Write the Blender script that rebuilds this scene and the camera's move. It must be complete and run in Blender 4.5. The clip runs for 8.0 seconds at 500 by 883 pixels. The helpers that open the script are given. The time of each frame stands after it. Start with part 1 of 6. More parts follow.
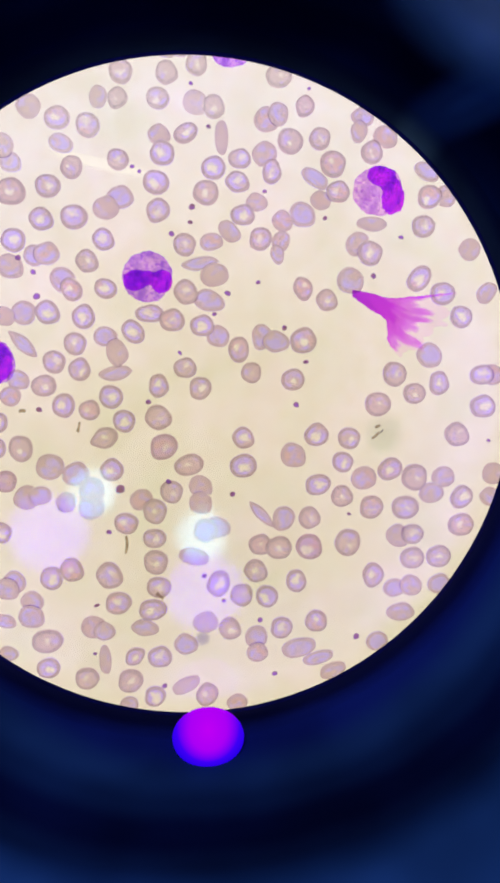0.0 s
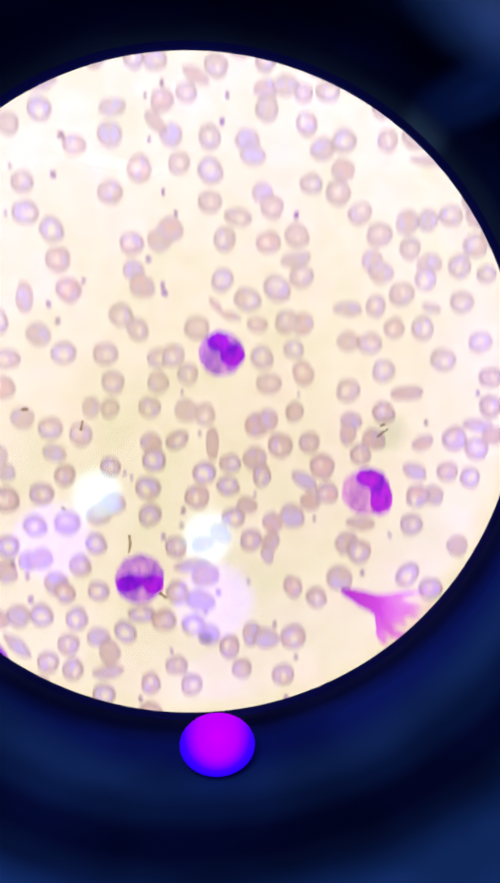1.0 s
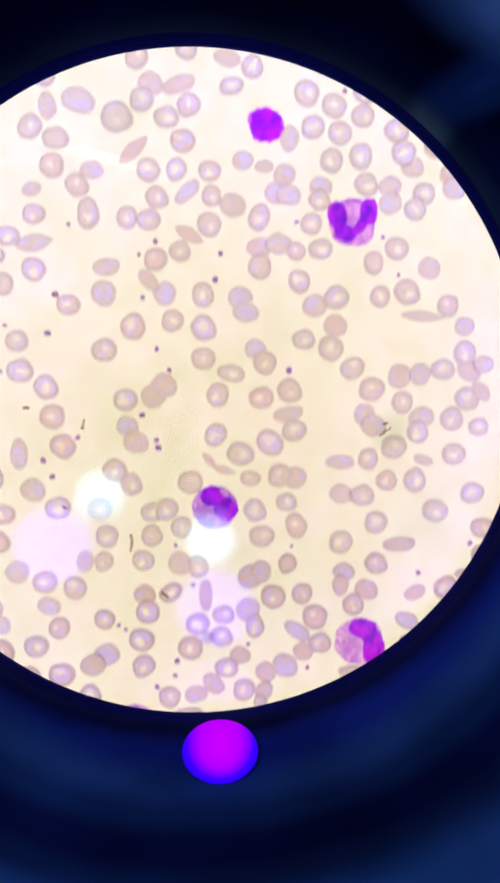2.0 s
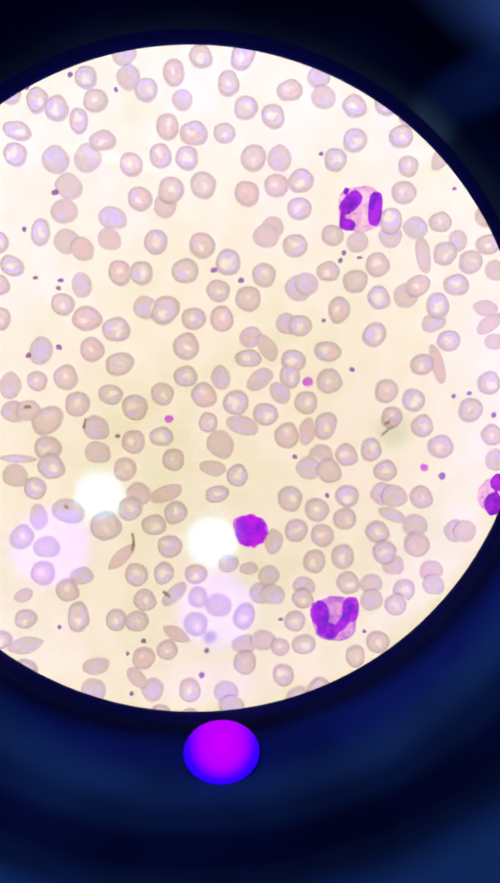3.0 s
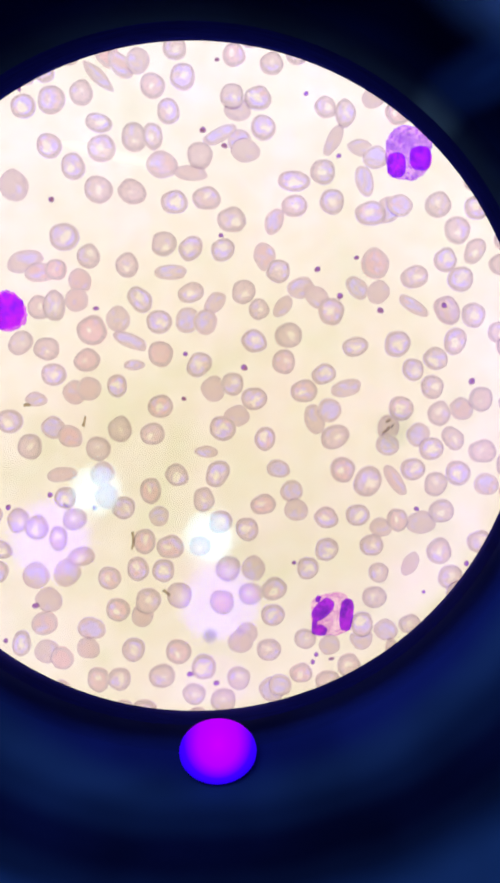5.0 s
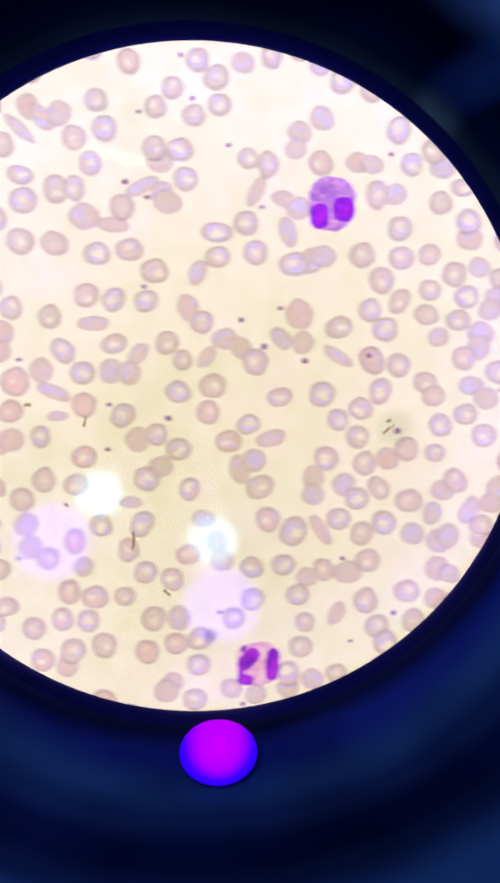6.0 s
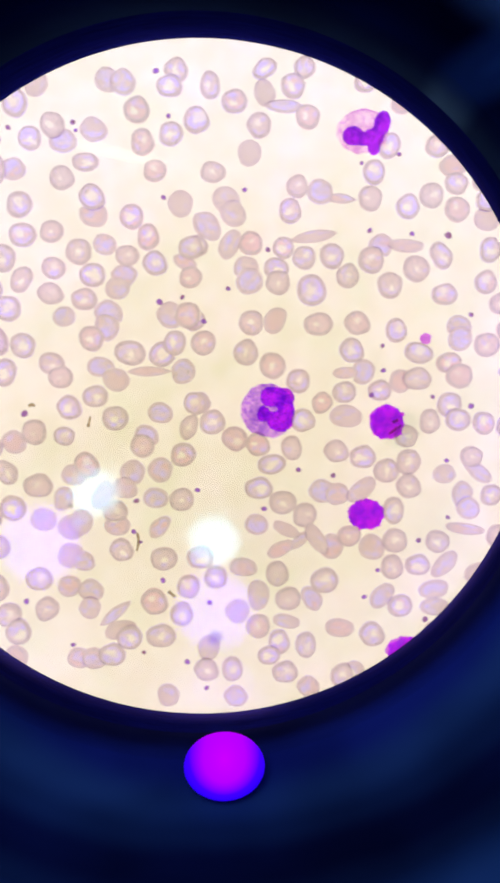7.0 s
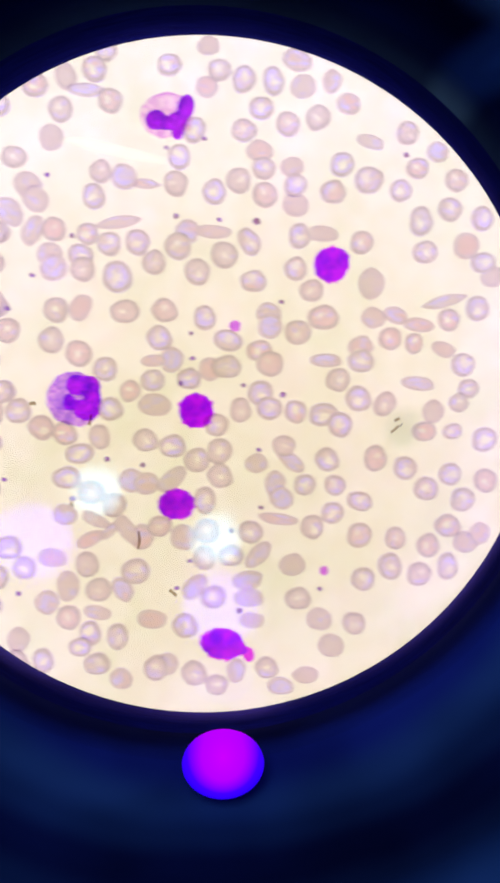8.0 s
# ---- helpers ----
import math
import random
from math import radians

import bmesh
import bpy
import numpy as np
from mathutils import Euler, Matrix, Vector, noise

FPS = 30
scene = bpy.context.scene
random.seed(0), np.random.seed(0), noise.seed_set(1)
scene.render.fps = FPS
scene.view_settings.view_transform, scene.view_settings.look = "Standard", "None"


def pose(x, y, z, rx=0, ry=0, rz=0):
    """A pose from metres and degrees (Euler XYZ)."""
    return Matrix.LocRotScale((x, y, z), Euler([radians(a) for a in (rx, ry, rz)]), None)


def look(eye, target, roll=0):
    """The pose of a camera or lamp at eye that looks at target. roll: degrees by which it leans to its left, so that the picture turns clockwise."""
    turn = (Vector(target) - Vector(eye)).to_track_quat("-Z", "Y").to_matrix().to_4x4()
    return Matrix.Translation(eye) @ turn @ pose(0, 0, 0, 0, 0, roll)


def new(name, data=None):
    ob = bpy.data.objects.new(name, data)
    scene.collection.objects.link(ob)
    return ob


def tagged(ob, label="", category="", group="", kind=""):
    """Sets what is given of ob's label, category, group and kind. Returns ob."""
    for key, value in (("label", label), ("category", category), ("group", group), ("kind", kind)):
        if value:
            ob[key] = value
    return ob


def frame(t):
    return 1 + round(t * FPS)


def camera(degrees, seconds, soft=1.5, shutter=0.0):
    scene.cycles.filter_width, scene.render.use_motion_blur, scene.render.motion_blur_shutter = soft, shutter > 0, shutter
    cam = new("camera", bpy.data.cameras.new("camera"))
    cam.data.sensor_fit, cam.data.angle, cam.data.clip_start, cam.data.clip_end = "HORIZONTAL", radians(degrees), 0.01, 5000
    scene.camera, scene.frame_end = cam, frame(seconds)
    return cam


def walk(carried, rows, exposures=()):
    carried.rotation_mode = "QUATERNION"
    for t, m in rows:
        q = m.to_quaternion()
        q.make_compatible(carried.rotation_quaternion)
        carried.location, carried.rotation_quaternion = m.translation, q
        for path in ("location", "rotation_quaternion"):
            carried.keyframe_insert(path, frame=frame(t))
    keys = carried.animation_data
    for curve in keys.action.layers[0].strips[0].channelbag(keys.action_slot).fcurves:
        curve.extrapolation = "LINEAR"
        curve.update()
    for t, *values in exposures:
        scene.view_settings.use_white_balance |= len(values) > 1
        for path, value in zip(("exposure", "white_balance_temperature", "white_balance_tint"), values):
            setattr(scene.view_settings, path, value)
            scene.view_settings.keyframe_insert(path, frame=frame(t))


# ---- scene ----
PX = 0.000163            # one pixel of the camera's view at the smear, in metres (a red cell is about 7.5 mm at this magnification)
EYE = Vector((0.00554, -0.00374, 0.21832))       # where the eye stands at first
cam = camera(36.9, 8.0, soft=3.2, shutter=0.4)

walk(cam, [
    (0, pose(0.00554, -0.00374, 0.21832, -3.525, -3.428, 0)),
    (0.5, pose(0.00559, -0.00379, 0.21755, -3.574, -3.282, 0)),
    (1.0, pose(0.00563, -0.00383, 0.21678, -3.623, -3.136, 0)),
    (1.5, pose(0.00568, -0.00388, 0.21604, -3.672, -3.033, 0)),
    (2.5, pose(0.00571, -0.00391, 0.21549, -3.757, -2.913, 0)),
    (3.5, pose(0.00575, -0.00394, 0.21494, -3.843, -2.793, 0)),
    (4.5, pose(0.00578, -0.00397, 0.21444, -3.939, -2.823, 0)),
    (5.5, pose(0.00579, -0.00398, 0.21425, -3.935, -2.776, 0)),
    (6.5, pose(0.00580, -0.00399, 0.21406, -3.931, -2.729, 0)),
    (7.0, pose(0.00590, -0.00408, 0.21253, -3.900, -2.350, 0)),
    (7.5, pose(0.00591, -0.00409, 0.21228, -3.960, -2.300, 0)),
    (8.0, pose(0.00593, -0.00411, 0.21202, -4.020, -2.250, 0)),
], exposures=[(0, -0.13), (0.3, -0.06), (0.5, 0.04), (1.0, 0.14), (1.7, 0.12), (8, 0.10)])


# ---- world and light ----
world = bpy.data.worlds.new("room")
scene.world = world
world.use_nodes = True
world.node_tree.nodes["Background"].inputs[0].default_value = (0.10, 0.22, 0.62, 1)
world.node_tree.nodes["Background"].inputs[1].default_value = 0.35


# unseen fill light, added to brighten the eyepiece ring
fill_light = new("added_fill_light", bpy.data.lights.new("added_fill_light", "AREA"))
fill_light.data.energy, fill_light.data.size, fill_light.data.color = 4.2, 0.30, (0.50, 0.70, 1.0)
fill_light.matrix_basis = look((-0.12, 0.50, 0.75), (0.0, -0.045, 0.153))


# ---- materials ----
def material(name):
    m = bpy.data.materials.new(name)
    m.use_nodes = True
    nt = m.node_tree
    nt.nodes.clear()
    out = nt.nodes.new("ShaderNodeOutputMaterial")
    return m, nt, out


def node(nt, kind, **values):
    n = nt.nodes.new(kind)
    for key, value in values.items():
        n.inputs[key.replace("_", " ")].default_value = value
    return n


def maths(nt, op, a, b=None, clamp=False):
    n = nt.nodes.new("ShaderNodeMath")
    n.operation, n.use_clamp = op, clamp
    for i, v in enumerate((a, b)):
        if v is None:
            continue
        if isinstance(v, (int, float)):
            n.inputs[i].default_value = v
        else:
            nt.links.new(v, n.inputs[i])
    return n.outputs[0]


def ramp(nt, fac, stops, ease="EASE"):
    n = nt.nodes.new("ShaderNodeValToRGB")
    n.color_ramp.interpolation = ease
    els = n.color_ramp.elements
    while len(els) < len(stops):
        els.new(0.5)
    for e, (p, c) in zip(els, stops):
        e.position, e.color = p, (*c, 1)
    nt.links.new(fac, n.inputs[0])
    return n.outputs[0]


def blend(nt, fac, a, b, mode="MIX"):
    n = nt.nodes.new("ShaderNodeMix")
    n.data_type, n.blend_type = "RGBA", mode
    for i, v in ((0, fac), (6, a), (7, b)):
        if isinstance(v, (int, float)):
            n.inputs[i].default_value = v
        elif isinstance(v, tuple):
            n.inputs[i].default_value = (*v, 1)
        else:
            nt.links.new(v, n.inputs[i])
    return n.outputs[2]


def noise_tex(nt, scale, detail=3.0, coord="Object"):
    tc = nt.nodes.new("ShaderNodeTexCoord")
    n = node(nt, "ShaderNodeTexNoise", Scale=scale, Detail=detail)
    nt.links.new(tc.outputs[coord], n.inputs["Vector"])
    return n.outputs["Fac"]


def stained(name, brown, violet, rim, pallor=0.0, lean=-0.16, gloss=0.02):
    """Stained, see-through cell: light from below passes through it, tinted by the stain, which is deepest along the rim."""
    m, nt, out = material(name)
    uv = nt.nodes.new("ShaderNodeUVMap")
    sep = nt.nodes.new("ShaderNodeSeparateXYZ")
    nt.links.new(uv.outputs[0], sep.inputs[0])
    rnd = nt.nodes.new("ShaderNodeObjectInfo").outputs["Random"]
    r2 = maths(nt, "FRACT", maths(nt, "MULTIPLY", rnd, 17.31))
    r3 = maths(nt, "FRACT", maths(nt, "MULTIPLY", rnd, 61.7))
    r4 = maths(nt, "FRACT", maths(nt, "MULTIPLY", rnd, 143.9))
    shift = nt.nodes.new("ShaderNodeCombineXYZ")
    nt.links.new(maths(nt, "MULTIPLY", rnd, 90.0), shift.inputs[0])
    nt.links.new(maths(nt, "MULTIPLY", r2, 70.0), shift.inputs[1])
    place = nt.nodes.new("ShaderNodeVectorMath")
    nt.links.new(uv.outputs[0], place.inputs[0])
    nt.links.new(shift.outputs[0], place.inputs[1])

    def cloud(scale, detail):
        n = node(nt, "ShaderNodeTexNoise", Scale=scale, Detail=detail)
        nt.links.new(place.outputs[0], n.inputs["Vector"])
        return maths(nt, "SUBTRACT", n.outputs["Fac"], 0.5)

    ox = maths(nt, "MULTIPLY", maths(nt, "SUBTRACT", r4, 0.5), 0.36)
    oy = maths(nt, "MULTIPLY", maths(nt, "SUBTRACT", r2, 0.5), 0.36)
    rad = maths(nt, "SQRT", maths(nt, "ADD", maths(nt, "MULTIPLY", sep.outputs[0], sep.outputs[0]), maths(nt, "MULTIPLY", sep.outputs[1], sep.outputs[1])))
    dx, dy = maths(nt, "ADD", sep.outputs[0], ox), maths(nt, "ADD", sep.outputs[1], oy)
    inner = maths(nt, "SQRT", maths(nt, "ADD", maths(nt, "MULTIPLY", dx, dx), maths(nt, "MULTIPLY", dy, dy)))
    inner = maths(nt, "ADD", inner, maths(nt, "MULTIPLY", cloud(1.5, 1.0), 1.1))
    side = maths(nt, "ADD", maths(nt, "MULTIPLY", sep.outputs[0], maths(nt, "SINE", maths(nt, "MULTIPLY", rnd, 40.0))), maths(nt, "MULTIPLY", sep.outputs[1], maths(nt, "COSINE", maths(nt, "MULTIPLY", rnd, 40.0))))
    patch = maths(nt, "ADD", maths(nt, "MULTIPLY", cloud(1.15, 1.5), 3.3), maths(nt, "MULTIPLY", side, 0.32))
    hue = maths(nt, "ADD", maths(nt, "MULTIPLY", r3, 1.25), maths(nt, "ADD", patch, lean), True)
    warm = tuple(c * k for c, k in zip(brown, (1.06, 0.94, 0.95)))
    col = blend(nt, maths(nt, "MULTIPLY", maths(nt, "SUBTRACT", r4, 0.6), 2.5, True), brown, warm)
    col = blend(nt, hue, col, violet)
    col = blend(nt, ramp(nt, rad, [(0.60, (0, 0, 0)), (0.87, (1, 1, 1)), (0.955, (0.85, 0.85, 0.85)), (1.0, (0.0, 0.0, 0.0))]), col, rim)
    if pallor:
        size = maths(nt, "ADD", 0.15, maths(nt, "MULTIPLY", r3, 0.24))
        k = maths(nt, "ADD", maths(nt, "DIVIDE", maths(nt, "SUBTRACT", size, inner), 0.24), 0.5, True)
        k = maths(nt, "MULTIPLY", k, maths(nt, "ADD", pallor - 0.40, maths(nt, "MULTIPLY", r2, 0.60)), True)
        col = blend(nt, k, col, (1.0, 0.97, 0.99))
    col = blend(nt, maths(nt, "ADD", maths(nt, "MULTIPLY", cloud(4.0, 2.0), 0.8), 0.05, True), col, (0.62, 0.55, 0.66), "MULTIPLY")
    tr = nt.nodes.new("ShaderNodeBsdfTransparent")
    nt.links.new(col, tr.inputs[0])
    gl = node(nt, "ShaderNodeBsdfGlossy", Roughness=0.35)
    mix = node(nt, "ShaderNodeMixShader", Fac=gloss)
    nt.links.new(tr.outputs[0], mix.inputs[1])
    nt.links.new(gl.outputs[0], mix.inputs[2])
    nt.links.new(mix.outputs[0], out.inputs[0])
    return m


# VIOLET's blue above 1 puts refracted lamp light into the cell colour
BROWN, VIOLET, RIM = (0.785, 0.652, 0.745), (0.73, 0.610, 1.25), (0.61, 0.490, 0.575)
MAT = {}
# bluer, denser copies at one end of the smear; field light put in colour
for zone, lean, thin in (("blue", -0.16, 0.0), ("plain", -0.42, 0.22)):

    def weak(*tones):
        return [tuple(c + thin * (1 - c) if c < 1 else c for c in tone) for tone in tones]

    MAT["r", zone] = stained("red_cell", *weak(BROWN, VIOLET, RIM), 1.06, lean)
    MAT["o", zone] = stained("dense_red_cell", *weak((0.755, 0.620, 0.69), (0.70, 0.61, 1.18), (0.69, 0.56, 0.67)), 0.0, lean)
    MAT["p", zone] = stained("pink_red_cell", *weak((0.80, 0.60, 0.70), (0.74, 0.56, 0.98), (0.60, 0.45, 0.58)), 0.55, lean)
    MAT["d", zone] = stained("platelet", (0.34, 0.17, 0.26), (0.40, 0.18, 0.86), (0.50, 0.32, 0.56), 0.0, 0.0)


def stain(name, low, high, scale, gloss=0.03, spots=None):
    """Evenly stained, see-through substance with cloudy grain."""
    m, nt, out = material(name)
    n = noise_tex(nt, scale, 4.0)
    col = ramp(nt, n, [(0.32, low), (0.66, high)])
    if spots:
        n2 = noise_tex(nt, scale * 3.5, 2.0)
        col = blend(nt, ramp(nt, n2, [(0.52, (0, 0, 0)), (0.62, (1, 1, 1))]), col, spots, "MULTIPLY")
    tr = nt.nodes.new("ShaderNodeBsdfTransparent")
    nt.links.new(col, tr.inputs[0])
    gl = node(nt, "ShaderNodeBsdfGlossy", Roughness=0.35)
    mix = node(nt, "ShaderNodeMixShader", Fac=gloss)
    nt.links.new(tr.outputs[0], mix.inputs[1])
    nt.links.new(gl.outputs[0], mix.inputs[2])
    nt.links.new(mix.outputs[0], out.inputs[0])
    return m


CYTO = stain("pink_cytoplasm", (0.62, 0.26, 0.96), (0.90, 0.58, 1.06), 330.0, spots=(0.80, 0.50, 0.94))
CYTO_DEEP = stain("magenta_cytoplasm", (0.52, 0.15, 1.0), (0.84, 0.44, 1.10), 330.0, spots=(0.84, 0.60, 0.98))
CYTO_PALE = stain("pale_pink_cytoplasm", (0.84, 0.44, 0.92), (0.99, 0.74, 1.02), 330.0, spots=(0.92, 0.68, 0.98))
CYTO_VIOLET = stain("violet_cytoplasm", (0.46, 0.18, 1.02), (0.80, 0.46, 1.16), 330.0, spots=(0.74, 0.44, 0.98))
NUCLEUS = stain("violet_nucleus", (0.40, 0.02, 1.02), (0.74, 0.04, 1.20), 380.0, spots=(0.74, 0.8, 0.86))
NUCLEUS_DARK = stain("dark_violet_nucleus", (0.28, 0.015, 0.86), (0.56, 0.03, 1.12), 380.0, spots=(0.72, 0.8, 0.84))
PLATELET_PINK = stain("pink_platelet", (0.66, 0.15, 1.02), (0.82, 0.30, 1.12), 600.0)
MAGENTA_BODY = stain("magenta_chromatin", (0.50, 0.08, 1.08), (0.78, 0.22, 1.16), 600.0)
NUCLEUS_MAGENTA = stain("magenta_nucleus", (0.60, 0.02, 1.12), (0.86, 0.05, 1.20), 170.0, spots=(0.96, 0.97, 0.98))
GLASS = stain("slide_glass", (0.985, 0.985, 0.975), (1.0, 1.0, 1.0), 25.0, gloss=0.015)


def glowing(name, stops, radius, strength, centre=(0.0, 0.0), mottle=0.0):
    """Lit surface whose colour runs outward from the middle."""
    m, nt, out = material(name)
    tc = nt.nodes.new("ShaderNodeTexCoord")
    mp = nt.nodes.new("ShaderNodeMapping")
    mp.inputs["Location"].default_value = (-centre[0] / radius, -centre[1] / radius, 0)
    mp.inputs["Scale"].default_value = (1 / radius, 1 / radius, 0)
    nt.links.new(tc.outputs["Object"], mp.inputs[0])
    ln = nt.nodes.new("ShaderNodeVectorMath")
    ln.operation = "LENGTH"
    nt.links.new(mp.outputs[0], ln.inputs[0])
    n = noise_tex(nt, 28.0, 2.0)
    fac = maths(nt, "ADD", ln.outputs["Value"], maths(nt, "MULTIPLY", maths(nt, "SUBTRACT", n, 0.5), 0.12))
    em = node(nt, "ShaderNodeEmission", Strength=strength)
    col = ramp(nt, fac, stops, "LINEAR")
    if mottle:
        col = blend(nt, mottle, col, ramp(nt, noise_tex(nt, 55.0, 4.0), [(0.30, (0.93, 0.97, 0.88)), (0.5, (1.0, 1.0, 1.0)), (0.70, (1.04, 1.0, 1.10))]), "MULTIPLY")
        col = blend(nt, mottle, col, ramp(nt, noise_tex(nt, 190.0, 3.0), [(0.32, (0.97, 0.95, 0.92)), (0.68, (1.03, 1.03, 1.05))]), "MULTIPLY")
    nt.links.new(col, em.inputs[0])
    nt.links.new(em.outputs[0], out.inputs[0])
    return m


def coated(name, base, rough, bump=0.15, scale=180.0, blotch=0.0):
    m, nt, out = material(name)
    p = node(nt, "ShaderNodeBsdfPrincipled", Roughness=rough)
    p.inputs["Specular IOR Level"].default_value = 0.0
    n = noise_tex(nt, scale, 5.0)
    dark, light = tuple(c * 0.75 for c in base), tuple(min(1, c * 1.3) for c in base)
    col = ramp(nt, n, [(0.3, dark), (0.7, light)])
    if blotch:
        wide = ramp(nt, noise_tex(nt, 38.0, 2.0), [(0.36, (1 - blotch,) * 3), (0.64, (1 + blotch,) * 3)])
        col = blend(nt, 1.0, col, wide, "MULTIPLY")
    nt.links.new(col, p.inputs["Base Color"])
    b = node(nt, "ShaderNodeBump", Strength=bump, Distance=0.0005)
    nt.links.new(n, b.inputs["Height"])
    nt.links.new(b.outputs[0], p.inputs["Normal"])
    nt.links.new(p.outputs[0], out.inputs[0])
    return m


def veiled_lens(name, middle, reach):
    """Lens glass: clear, faintly mirroring, with stray violet light painted as a veil that thickens unevenly towards
    the lens's rim.
    """
    m, nt, out = material(name)
    tc = nt.nodes.new("ShaderNodeTexCoord")
    mp = nt.nodes.new("ShaderNodeMapping")
    mp.inputs["Location"].default_value = (-middle[0] / reach, -middle[1] / reach, 0)
    mp.inputs["Scale"].default_value = (1 / reach, 1 / reach, 0)
    nt.links.new(tc.outputs["Object"], mp.inputs[0])
    ln = nt.nodes.new("ShaderNodeVectorMath")
    ln.operation = "LENGTH"
    nt.links.new(mp.outputs[0], ln.inputs[0])
    # stray light over the field, put into the glass's diffuse colour
    veil = ramp(nt, ln.outputs["Value"], [(0.20, (0.0, 0.0, 0.0)), (0.62, (0.044, 0.017, 0.060)), (0.93, (0.145, 0.056, 0.200)), (1.0, (0.004, 0.002, 0.006))])
    veil = blend(nt, 1.0, veil, ramp(nt, noise_tex(nt, 60.0, 3.0), [(0.34, (0.4, 0.4, 0.4)), (0.66, (1.5, 1.5, 1.5))]), "MULTIPLY")
    clear = node(nt, "ShaderNodeBsdfTransparent", Color=(0.995, 0.99, 0.995, 1))
    haze = nt.nodes.new("ShaderNodeBsdfDiffuse")
    nt.links.new(veil, haze.inputs[0])
    shine = node(nt, "ShaderNodeBsdfGlossy", Color=(0.05, 0.05, 0.05, 1), Roughness=0.06)
    first, second = nt.nodes.new("ShaderNodeAddShader"), nt.nodes.new("ShaderNodeAddShader")
    nt.links.new(clear.outputs[0], first.inputs[0])
    nt.links.new(haze.outputs[0], first.inputs[1])
    nt.links.new(first.outputs[0], second.inputs[0])
    nt.links.new(shine.outputs[0], second.inputs[1])
    nt.links.new(second.outputs[0], out.inputs[0])
    return m


BLACK = coated("black_anodised_metal", (0.0024, 0.0028, 0.022), 0.9)
INK_BLUE = coated("ink_blue_paint", (0.0035, 0.0055, 0.110), 0.9)
DEEP_BLUE = coated("deep_blue_matte", (0.004, 0.009, 0.060), 0.95)
DUST = stain("brown_dust", (0.40, 0.33, 0.22), (0.62, 0.54, 0.40), 900.0)
LAMP_GLOW = glowing("lamp_glow", [(0.0, (0.855, 0.755, 0.535)), (0.40, (0.915, 0.798, 0.597)), (0.70, (0.985, 0.865, 0.71)), (1.0, (1.04, 0.94, 0.88))], 0.148, 1.0, (0.018, -0.055), 0.8)


# ---- building helpers ----
def mesh_from(name, bm, mat):
    me = bpy.data.meshes.new(name)
    bm.normal_update()
    bm.to_mesh(me)
    bm.free()
    me.materials.append(mat)
    for p in me.polygons:
        p.use_smooth = True
    return me


def part(name, bm, mat, parent, label=""):
    ob = new(name, mesh_from(name, bm, mat))
    ob.parent = parent
    return tagged(ob, label)


def lathe(profile, n=96, shear=(0.0, 0.0)):
    """Closed ring of revolution round z; shear leans the axis with height."""
    bm = bmesh.new()
    rings = []
    for r, z in profile:
        rings.append([bm.verts.new((r * math.cos(2 * math.pi * i / n) + shear[0] * z, r * math.sin(2 * math.pi * i / n) + shear[1] * z, z)) for i in range(n)])
    for a, b in zip(rings, rings[1:] + rings[:1]):
        for i in range(n):
            j = (i + 1) % n
            bm.faces.new((a[i], a[j], b[j], b[i]))
    bmesh.ops.recalc_face_normals(bm, faces=bm.faces)
    return bm


def disc(radius, thick, n=64, wob=0.0, seed=0, dome=0.4, rings=4, squash=1.0):
    """Round, slightly domed slab with an uneven outline, its base at z = 0."""
    rng = random.Random(seed)
    ph = [rng.uniform(0, 6.28) for _ in range(6)]
    bm = bmesh.new()
    loops = []
    for k in range(rings):
        f = 1 - k / rings
        z = thick * (1 - dome) + thick * dome * math.sqrt(max(0, 1 - f * f)) if k else thick * (1 - dome)
        loop = []
        for i in range(n):
            a = 2 * math.pi * i / n
            q = 1 + wob * sum(math.sin((m + 2) * a + ph[m]) / (m + 1.5) for m in range(6))
            loop.append(bm.verts.new((radius * f * q * math.cos(a), radius * squash * f * q * math.sin(a), z)))
        loops.append(loop)
    base = [bm.verts.new((v.co.x, v.co.y, 0)) for v in loops[0]]
    top = bm.verts.new((0, 0, thick))
    for a, b in zip([base] + loops, loops):
        for i in range(n):
            j = (i + 1) % n
            bm.faces.new((a[i], a[j], b[j], b[i]))
    for i in range(n):
        bm.faces.new((loops[-1][i], loops[-1][(i + 1) % n], top))
    return bm


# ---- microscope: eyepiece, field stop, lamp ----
FIELD = (0.00207, -0.00285, 0.09367)     # centre and radius of the bright field, fitted to the camera's view
# tube axis aimed at the camera so the rings look concentric
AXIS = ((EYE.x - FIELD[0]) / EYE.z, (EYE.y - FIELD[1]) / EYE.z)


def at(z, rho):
    """Radius of a ring at height z, fitted to look rho smear units wide from EYE."""
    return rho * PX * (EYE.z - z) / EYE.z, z


